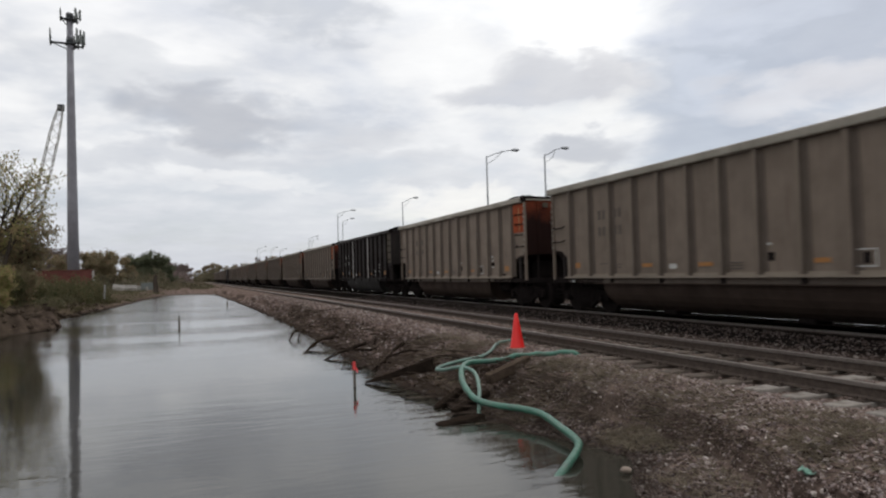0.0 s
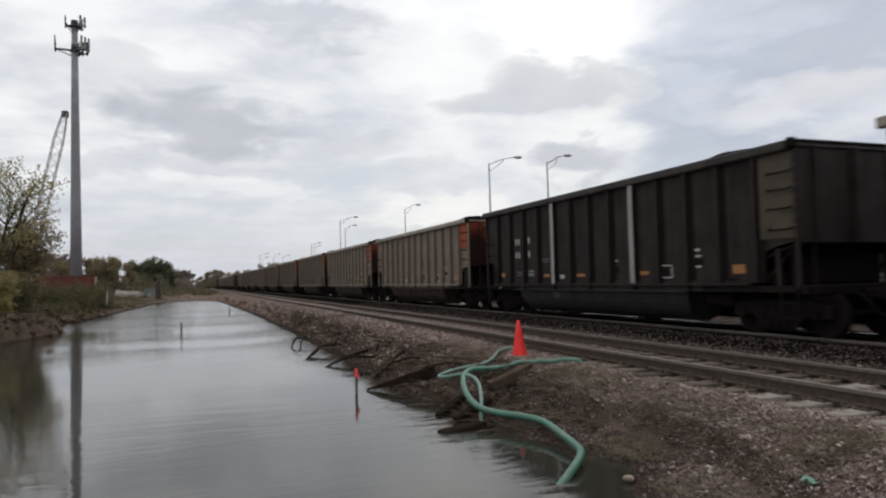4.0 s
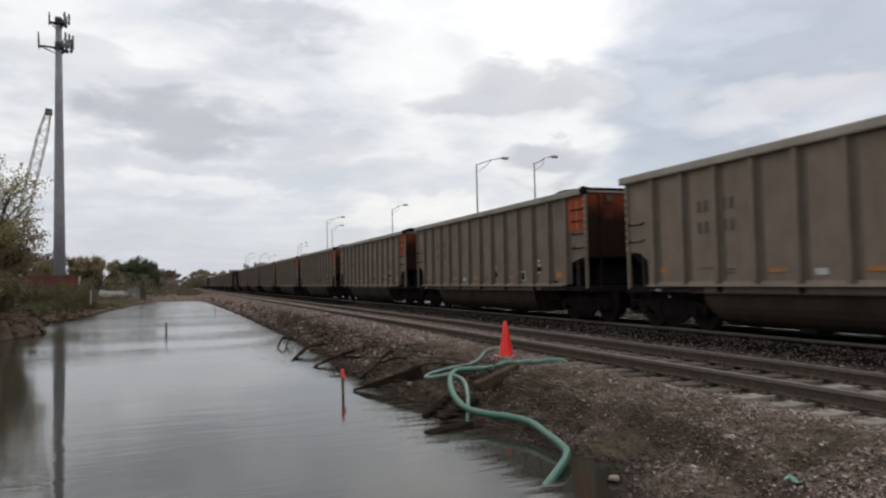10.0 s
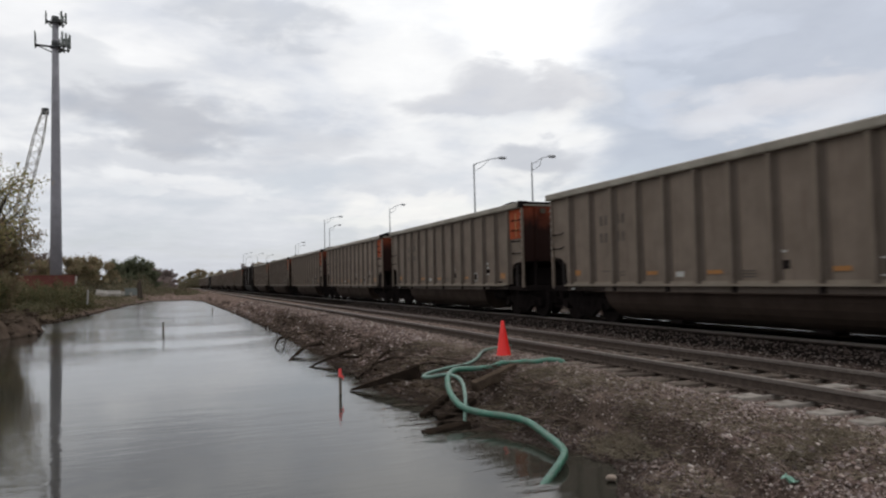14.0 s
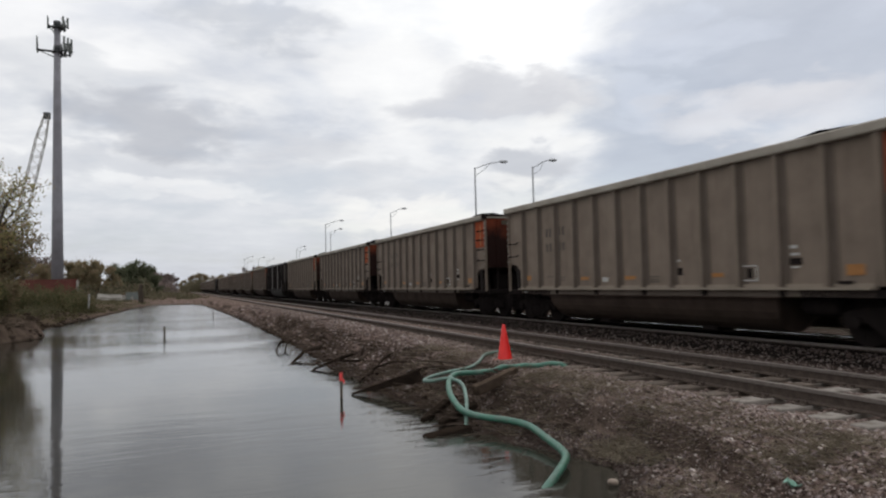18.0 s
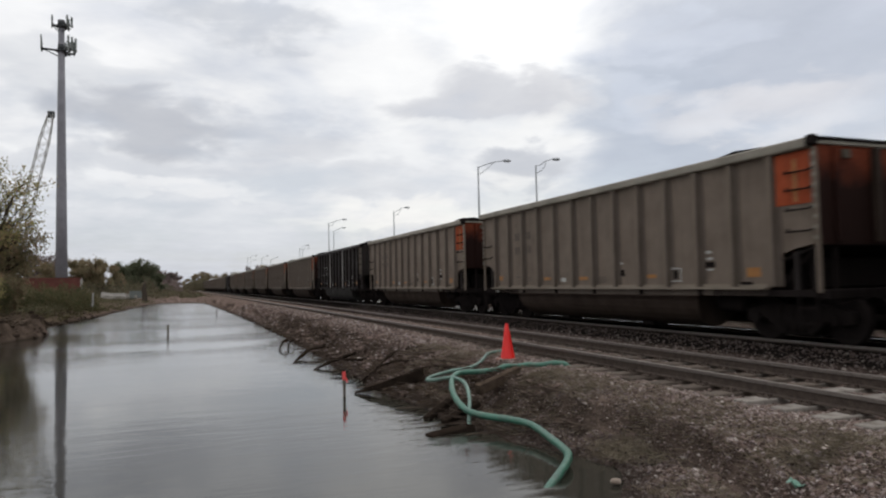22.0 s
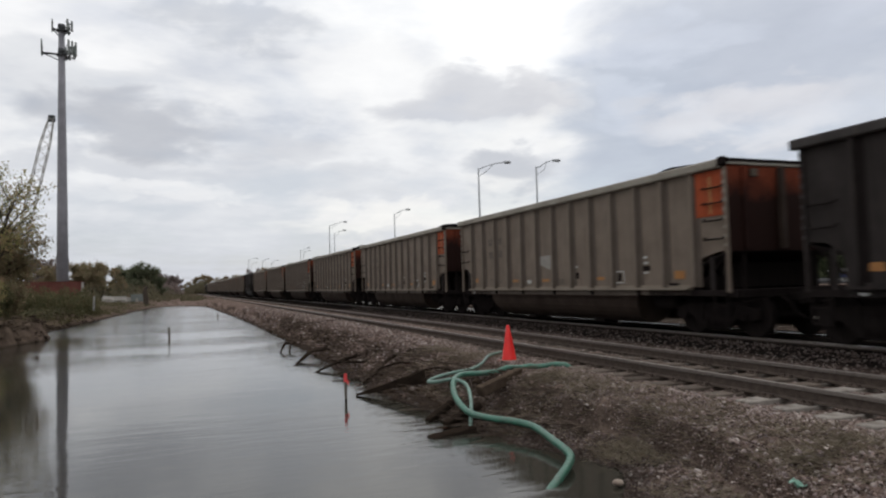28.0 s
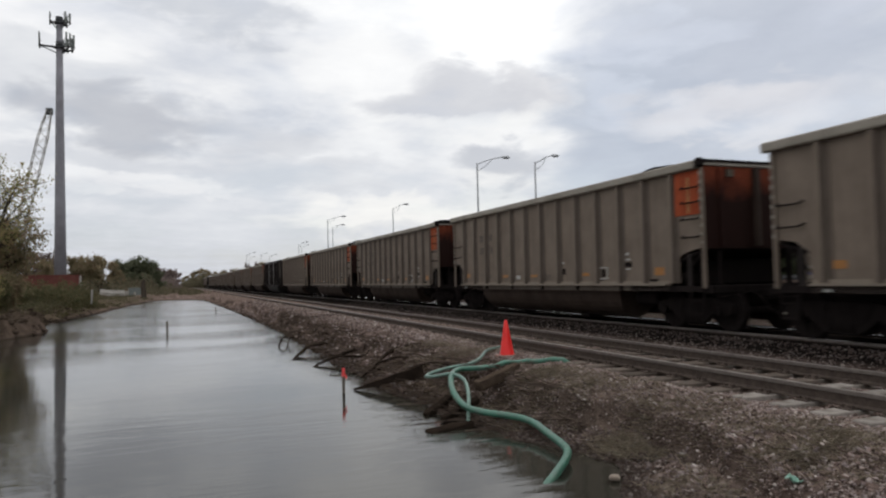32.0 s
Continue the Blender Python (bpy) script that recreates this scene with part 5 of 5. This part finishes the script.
def tree(label, x, y, tall, seed, leaf, per_tip, spread, size, stems=1, low=0.25, depth=3, z=None, group="", thin=1.0, name="tree"):
    rnd = random.Random(seed)
    t = whole(name, label, "tree" if name == "tree" else "bush", group, place=pose(x, y, (height(x, y) if z is None else z) - 0.1))
    bm, tips = bmesh.new(), []
    for s in range(stems):
        a = rnd.uniform(0, 6.283)
        lean = Vector((math.cos(a) * 0.25 * (stems > 1), math.sin(a) * 0.25 * (stems > 1), 1)).normalized()
        r = tall * 0.016 * thin
        trunk = [Vector((0, 0, 0)) + Vector((math.cos(a), math.sin(a), 0)) * 0.25 * (stems > 1)]
        for i in range(5):
            trunk.append(trunk[-1] + (lean + Vector((rnd.uniform(-1, 1), rnd.uniform(-1, 1), 0)) * 0.10) * tall * 0.14)
        tube(bm, trunk, [r * 1.25, r, r * 0.9, r * 0.8, r * 0.65, r * 0.5], 7, False)
        for i in range(2 if low > 0.2 else 1, 6):
            for _ in range(2):
                a = rnd.uniform(0, 6.283)
                limb(bm, rnd, trunk[i], (math.cos(a), math.sin(a), rnd.uniform(0.3, 1.1)), tall * rnd.uniform(0.20, 0.30), r * 0.5, depth - 1, tips)
        limb(bm, rnd, trunk[5], lean, tall * 0.26, r * 0.5, depth - 1, tips)
    part("trunk", bm, M_BARK, t, smooth=True)
    v, f = leaves(tips, rnd, per_tip, spread, size)
    me = bpy.data.meshes.new("crown")
    me.from_pydata(v, [], f)
    me.materials.append(leaf)
    crown = new("crown", me)
    crown.parent = t
    return t


tree("slender tree with sparse yellowing leaves on the far bank", -9.7, 42, 6.9, 21, M_LEAF, 5, 0.20, 0.085, 2, z=0.9, group="trees on the far bank")
tree("slender tree with sparse yellowing leaves on the far bank", -11.0, 45, 7.4, 22, M_LEAF, 5, 0.22, 0.085, 2, z=0.9, group="trees on the far bank")
tree("small thin tree with brown autumn leaves on the far bank", -9.9, 46, 4.6, 23, M_FAR, 9, 0.22, 0.09, 2, low=0.1, z=0.9, group="trees on the far bank")
tree("low leafy bush on the far bank", -8.9, 41, 1.5, 24, M_BUSH, 12, 0.14, 0.08, 4, low=0.1, z=0.7, name="bush", group="bushes on the far bank")
tree("low leafy bush on the far bank", -9.2, 38.5, 1.9, 25, M_LEAF, 12, 0.16, 0.08, 4, low=0.1, z=0.7, name="bush", group="bushes on the far bank")
tree("low leafy bush on the far bank", -9.3, 44, 1.9, 26, M_FAR, 12, 0.16, 0.09, 4, low=0.1, z=0.8, name="bush", group="bushes on the far bank")
tree("low leafy bush on the far bank", -10.2, 40, 2.3, 27, M_BUSH, 12, 0.18, 0.09, 4, low=0.1, z=0.8, name="bush", group="bushes on the far bank")
tree("low leafy bush on the far bank", -10.8, 38, 2.6, 28, M_LEAF, 12, 0.18, 0.09, 4, low=0.1, z=0.8, name="bush", group="bushes on the far bank")

# far trees: a few forms, set out in rows
far_rnd = random.Random(40)
forms = {}
for key, leaf, per, label in (("olive", M_FAR, 8, "olive and rust coloured autumn tree"), ("dark", M_FARDARK, 9, "dark green tree with a dense round crown"), ("bare", M_BARE, 7, "brown nearly bare tree")):
    forms[key] = [tree(label, 0, -2000 - 20 * i, 9.0, 50 + i + len(forms) * 10, leaf, per, 0.42, 0.30, 1 + i % 2, low=0.1, depth=3, z=0.6, group="trees in the distance") for i in range(3)]
used = set()


def far_tree(key, x, y, tall):
    base = forms[key][far_rnd.randrange(3)]
    m = pose(x, y, height(x, y) - 0.1, 0, 0, far_rnd.uniform(0, 360))
    if base.name in used:
        t = copy_thing(base, m)
    else:
        used.add(base.name)
        t = base
        t.matrix_basis = m
    s = tall / 12.2
    t.scale = (s * far_rnd.uniform(0.9, 1.15), s * far_rnd.uniform(0.9, 1.15), s)


for x, tall in ((-19.5, 6.6), (-17.2, 7.0), (-15.2, 6.4), (-13.2, 7.2), (-11.6, 7.1), (-10.2, 6.0)):
    far_tree("olive", x, 128 + far_rnd.uniform(-6, 6), tall)
for x, tall in ((-10.4, 7.2), (-8.6, 7.7), (-6.9, 7.2), (-5.4, 6.3), (-9.6, 6.4), (-3.9, 5.8)):
    far_tree("dark", x, 150 + far_rnd.uniform(-5, 5), tall)
for i in range(9):
    far_tree("bare", -13.5 + i * 1.5 + far_rnd.uniform(-0.4, 0.4), 215 + 6 * i * 0.4, 8.4 - 0.28 * max(0, i - 4))
for i in range(14):
    far_tree("bare" if i % 3 else "olive", 16 + i * 2.4, 285 + far_rnd.uniform(-8, 8) - i * 3, 8.6 + min(i, 4) * 0.2)
for i in range(6):
    far_tree("olive", 3.4 + i * 1.9, 330 + far_rnd.uniform(-5, 5), min(9.2, 5.2 + 1.1 * i))
for i in range(16):
    far_tree("olive" if i % 2 else "bare", -22 - i * 5.5, 135 + far_rnd.uniform(-14, 20), far_rnd.uniform(8, 11))

# ---- grass and weeds of the far bank ----
def left_grass(rnd):
    y = rnd.uniform(20, 75)
    x = along(y, LEFT_EDGE) - 0.7 - abs(rnd.gauss(0, 2.6))
    return (x, y, height(x, y)) if noise.noise((x * 0.35, y * 0.35, 31)) > -0.15 else None


sticks("weeds", 4500, left_grass, lambda r: r.uniform(0.2, 0.55), lambda r: r.uniform(0.008, 0.018), M_GRASS, "green and dry weeds on the far bank", "weeds", 33, 1.0)


def thicket(name, spots, material, label, seed, size):
    """Low uneven undergrowth: lumps of small leaves at (x, y, height, spread)."""
    rnd = random.Random(seed)
    verts, faces = [], []
    for x, y, tall, wide, count in spots:
        z0 = height(x, y)
        tips = []
        for _ in range(count):
            a, r, h = rnd.uniform(0, 6.283), wide * rnd.random() ** 0.5, rnd.random()
            tips.append((x + r * math.cos(a), y + r * math.sin(a), z0 + tall * h * (1 - 0.6 * (r / wide) ** 2)))
        v, f = leaves(tips, rnd, 1, 0.05, size)
        b = len(verts)
        verts += v
        faces += [tuple(i + b for i in q) for q in f]
    me = bpy.data.meshes.new(name)
    me.from_pydata(verts, [], faces)
    me.materials.append(material)
    return tagged(new(name, me), label, "undergrowth", kind="stuff")


u_rnd = random.Random(91)
near_spots, mid_spots, far_spots = [], [], []
for _ in range(85):
    y = u_rnd.uniform(64, 103)
    x = along(y, LEFT_EDGE) - 0.6 - u_rnd.random() ** 1.2 * 8
    near_spots.append((x, y, u_rnd.uniform(0.15, 0.6), u_rnd.uniform(0.5, 1.3), 60))
for _ in range(60):
    far_spots.append((u_rnd.uniform(-5, 4.0), u_rnd.uniform(108, 200), u_rnd.uniform(0.2, 0.7), u_rnd.uniform(0.8, 2.2), 50))
for _ in range(50):
    y = u_rnd.uniform(36, 68)
    x = along(y, LEFT_EDGE) - 2.0 - u_rnd.random() ** 1.3 * 6.5
    near_spots.append((x, y, u_rnd.uniform(0.3, 0.95), u_rnd.uniform(0.4, 1.1), 110))
for _ in range(70):
    y = u_rnd.uniform(58, 66)
    mid_spots.append((u_rnd.uniform(-16, -7.2), y, u_rnd.uniform(1.5, 2.5), u_rnd.uniform(0.5, 1.2), 420))
for _ in range(170):
    y = u_rnd.uniform(106, 190)
    far_spots.append((u_rnd.uniform(-45, -3.5 - 0.01 * y), y, u_rnd.uniform(0.9, 2.6), u_rnd.uniform(1.2, 2.8), 100))
for _ in range(60):
    far_spots.append((u_rnd.uniform(-40, -1.0), u_rnd.uniform(195, 230), u_rnd.uniform(1.5, 3.0), u_rnd.uniform(2, 4), 90))
for _ in range(70):
    far_spots.append((u_rnd.uniform(-60, -14), u_rnd.uniform(84, 130), u_rnd.uniform(1.5, 3.2), u_rnd.uniform(1.5, 3), 110))
for _ in range(60):
    far_spots.append((u_rnd.uniform(-22, -4.5), u_rnd.uniform(122, 160), u_rnd.uniform(2.0, 4.0), u_rnd.uniform(1.2, 2.4), 120))
brown_spots, hedge_spots = [], []
for _ in range(60):
    brown_spots.append((u_rnd.uniform(-7.0, 0.2), u_rnd.uniform(205, 225), u_rnd.uniform(2.6, 4.8), u_rnd.uniform(1.2, 2.0), 120))
for _ in range(70):
    x = u_rnd.uniform(3.0, 19.0)
    far_spots.append((x, u_rnd.uniform(300, 330), 3.0 + 3.0 * soft((x - 2.5) / 5) * u_rnd.uniform(0.7, 1.0), u_rnd.uniform(1.5, 3.0), 100))
for i in range(120):
    hedge_spots.append((u_rnd.uniform(47, 56), -10 + 1.6 * i + u_rnd.uniform(-1, 1), u_rnd.uniform(3.6, 5.4), u_rnd.uniform(1.6, 2.6), 620))
thicket("undergrowth", brown_spots, M_BARE, "brown bare thicket at the end of the field", 95, 0.28)
thicket("hedge", hedge_spots, M_HEDGE, "dark green hedge beyond the road", 96, 0.36)
thicket("undergrowth", near_spots, M_SCRUB, "low green weeds and scrub on the far bank", 92, 0.09)
thicket("undergrowth", mid_spots, M_BUSH, "dark green scrub before the red container", 93, 0.11)
thicket("undergrowth", far_spots, M_DULLSCRUB, "olive and brown scrub along the distant field", 94, 0.28)


# ---- things beyond the far bank ----
M_PANEL = speckled("grey_antenna_panel", (0.10, 0.115, 0.105), (0.17, 0.185, 0.175), 5, 40, 0.6)
def base_z(x, y):
    return height(x, y) - 0.05


bin_z = 0.95
cont = whole("shipping_container", "rusty red shipping container beyond the weeds", "container", place=pose(-11.05, 70, bin_z - 0.15, 0, 0, 4))
for s in (-1, 1):
    bm = bmesh.new()
    outline = []
    for i in range(25):
        x = -2.9 + i * 5.8 / 24
        outline.append((x, s * 1.2 + (0.035 if i % 2 else 0.0)))
    prism(bm, outline + [(2.9, s * 1.2 - 0.03), (-2.9, s * 1.2 - 0.03)], "z", 0.15, 2.35)
    part("side_wall", bm, M_REDBIN, cont)
    bm = bmesh.new()
    box(bm, -3.0, 3.0, s * 1.2 - 0.06, s * 1.2 + 0.06, 0.0, 0.15)
    part("bottom_rail", bm, M_REDBIN, cont)
    bm = bmesh.new()
    box(bm, -3.0, 3.0, s * 1.2 - 0.06, s * 1.2 + 0.06, 2.35, 2.46)
    part("top_rail", bm, M_REDBIN, cont)
    bm = bmesh.new()
    box(bm, s * 2.94 - 0.05, s * 2.94 + 0.05, -1.2, 1.2, 0.05, 2.4)
    part("end_wall", bm, M_REDBIN if s < 0 else M_CONCRETE, cont, "pale painted end" if s > 0 else "")
bm = bmesh.new()
box(bm, -2.95, 2.95, -1.2, 1.2, 2.36, 2.44)
part("roof", bm, M_REDBIN, cont)

# monopole with antennas
mast = whole("antenna_mast", "tall grey tapered steel monopole with antenna arrays", "mast", place=pose(-11.05, 80, 0.6, 0, -0.25, 0))
bm = bmesh.new()
tube(bm, [(0, 0, 0), (0, 0, 10), (0, 0, 20), (0, 0, 29.75)], [0.60, 0.50, 0.39, 0.29], 12)
part("pole", bm, M_MAST, mast)


def antenna_array(z, arms, tall):
    """A ring of arms (turn, reach, panel offsets), each with upright panels."""
    arr = new("antenna_array")
    arr.parent = mast
    arr.location = (0, 0, z)
    bm = bmesh.new()
    tube(bm, [(0, 0, -0.30), (0, 0, -0.12)], 0.52, 10)
    tube(bm, [(0, 0, -0.10), (0, 0, 0.45)], 0.36, 10)
    part("collar", bm, M_DARKSTEEL, arr)
    for turn, reach, offsets in arms:
        a = radians(turn)
        c, s = math.cos(a), math.sin(a)
        half = max(abs(k) for k in offsets) + 0.2
        bm = bmesh.new()
        tube(bm, [(0.3 * c, 0.3 * s, -0.15), (reach * c, reach * s, -0.15)], 0.11, 6)
        tube(bm, [(reach * c - half * s, reach * s + half * c, -0.15), (reach * c + half * s, reach * s - half * c, -0.15)], 0.08, 6)
        tube(bm, [(0.3 * c, 0.3 * s, -0.75), (reach * c, reach * s, -0.15)], 0.06, 5)
        part("arm", bm, M_DARKSTEEL, arr)
        bm = bmesh.new()
        tube(bm, [(reach * c - half * s, reach * s + half * c, 0.45), (reach * c + half * s, reach * s - half * c, 0.45)], 0.04, 6)
        part("upper_rail", bm, M_DARKSTEEL, arr)
        for k in offsets:
            bm = bmesh.new()
            x, y = reach * c - k * s, reach * s + k * c
            prism(bm, [(x + px * c - py * s, y + px * s + py * c) for px, py in ((0.02, -0.10), (0.12, -0.085), (0.12, 0.085), (0.02, 0.10))], "z", -0.35, tall)
            part("antenna_panel", bm, M_PANEL, arr)


antenna_array(26.75, ((186, 1.75, (-0.45, 0.0, 0.45)), (325, 1.25, (-0.5, 0.0, 0.5)), (60, 1.2, (-0.5, 0.0, 0.5))), 1.15)
antenna_array(29.35, ((190, 0.80, (-0.35, 0.35)), (325, 0.95, (-0.3, 0.3)), (70, 0.8, (-0.3, 0.3))), 0.80)

# lattice boom crane behind the trees
crane = whole("crawler_crane", "pale lattice boom crane standing behind the trees", "crane", place=pose(-21.5, 110, base_z(-21.5, 110)))
tip, foot = Vector((4.9, 0, 26.5)), Vector((-0.2, 0, 2.0))
way = (tip - foot).normalized()
side = way.cross(Vector((0, 1, 0))).normalized()
boom = new("boom")
boom.parent = crane
corners = [(sx, sy) for sx in (-1, 1) for sy in (-1, 1)]


def boom_point(t, sx, sy):
    wd = 0.60 * min(1.0, 0.35 + 5 * t, 0.45 + 4 * (1 - t))
    return foot + (tip - foot) * t + side * sx * wd + Vector((0, sy * wd, 0))


for sx, sy in corners:
    bm = bmesh.new()
    tube(bm, [boom_point(i / 12, sx, sy) for i in range(13)], 0.065, 5)
    part("chord", bm, M_CRANE, boom)
bm = bmesh.new()
for i in range(30):
    a, b = i / 30, (i + 1) / 30
    k = 1 if i % 2 else -1
    for s in (-1, 1):
        tube(bm, [boom_point(a, -k, s), boom_point(b, k, s)], 0.035, 4, False)
        tube(bm, [boom_point(a, s, -k), boom_point(b, s, k)], 0.035, 4, False)
tagged(part("lacing", bm, M_CRANE, boom), kind="stuff")
bm = bmesh.new()
box(bm, tip.x - 0.45, tip.x + 0.45, -0.3, 0.3, tip.z - 0.7, tip.z + 0.25, 0.1)
part("boom_head", bm, M_DARKSTEEL, boom, "dark sheave head")
bm = bmesh.new()
box(bm, -3.5, 1.0, -1.5, 1.5, 1.1, 3.0, 0.1)
part("cab", bm, M_CRANE, crane)
for s in (-1, 1):
    bm = bmesh.new()
    box(bm, -3.0, 3.0, s * 1.9 - 0.4, s * 1.9 + 0.4, 0.0, 1.1, 0.25)
    part("crawler_track", bm, M_DARKSTEEL, crane)

# marker post, pale barriers, dead stump on the far bank
bm = bmesh.new()
box(bm, -0.06, 0.06, -0.05, 0.05, -0.3, 0.85, 0.01)
thing("marker_post", bm, M_STRIPE, "short white marker post in the weeds", "post", place=pose(-6.35, 62, 1.05, 0, 3, 0))
for i in range(3):
    bm = bmesh.new()
    prism(bm, ((-0.30, -0.35), (0.30, -0.2), (0.30, 0.08), (0.13, 0.25), (0.08, 0.50), (-0.08, 0.50), (-0.13, 0.25), (-0.30, 0.08)), "x", -0.75, 0.75)
    thing("concrete_barrier", bm, M_CONCRETE, "pale concrete barrier lying beyond the weeds", "barrier", "concrete barriers", place=pose(-8.9 + i * 1.5, 104 + i * 0.9, 1.2 - 0.1 * i, 10 * i - 6, 9 - 8 * i, 14 - 17 * i))
bm = bmesh.new()
box(bm, -1.05, 1.05, -0.6, 0.6, 0.0, 1.0, 0.06)
box(bm, -1.1, 1.1, -0.65, 0.65, 0.95, 1.06, 0.03)
thing("storage_box", bm, M_PANEL, "grey-green steel box beside the barriers", "box", place=pose(-5.15, 106, 0.80, 0, 0, 5))
log([(-4.05, 100, 0.2), (-4.0, 100, 1.2), (-4.1, 100, 2.1), (-3.95, 100, 2.9)], (0.42, 0.34, 0.30, 0.16), "dark broken tree stump at the end of the ditch", "tree_stump", M_BARK)


# ---- the highway's lamps beyond the train ----
def street_lamp(x, y, top, arm=3.0, group="street lamps beyond the train"):
    lamp = whole("street_lamp", "tall galvanised street lamp with a long curved arm", "street lamp", group, place=pose(x, y, height(x, y) - 0.05))
    h = top - height(x, y)
    bm = bmesh.new()
    tube(bm, [(0, 0, 0), (0, 0, h * 0.5), (0, 0, h)], [0.13, 0.105, 0.075], 8)
    part("pole", bm, M_GALV, lamp)
    bm = bmesh.new()
    tube(bm, curve_points([(0, 0, h - 0.1), (0.5, 0, h + 0.10), (arm * 0.6, 0, h + 0.46), (arm, 0, h + 0.66)], 4), 0.045, 6)
    part("arm", bm, M_GALV, lamp)
    bm = bmesh.new()
    tube(bm, curve_points([(0, 0, h - 0.75), (0.8, 0, h - 0.25), (arm * 0.62, 0, h + 0.48)], 4), 0.03, 5)
    part("brace", bm, M_GALV, lamp)
    bm = bmesh.new()
    tube(bm, [(arm - 0.05, 0, h + 0.66), (arm + 0.15, 0, h + 0.67), (arm + 0.6, 0, h + 0.68), (arm + 0.8, 0, h + 0.68)], [0.06, 0.14, 0.15, 0.05], 8)
    part("lamp_head", bm, M_GALV, lamp)


for x, y, top in ((26, 57.3, 12.75), (26, 124.1, 13.45), (42.5, 249, 14.9), (24.5, 262, 12.9), (31, 55.4, 12.75), (31, 99.9, 13.1), (31, 143, 13.5), (31, 186, 12.3), (31, 248, 11.5), (31, 275, 13.2), (31, 320, 13.5)):
    street_lamp(x, y, top, 1.8 if x > 30 else 2.6)
bm = bmesh.new()
box(bm, 27, 42, -300, 600, 1.66, 1.79)
thing("road", bm, M_ASPHALT, "grey asphalt road beyond the train", "road", kind="structure")


motions()
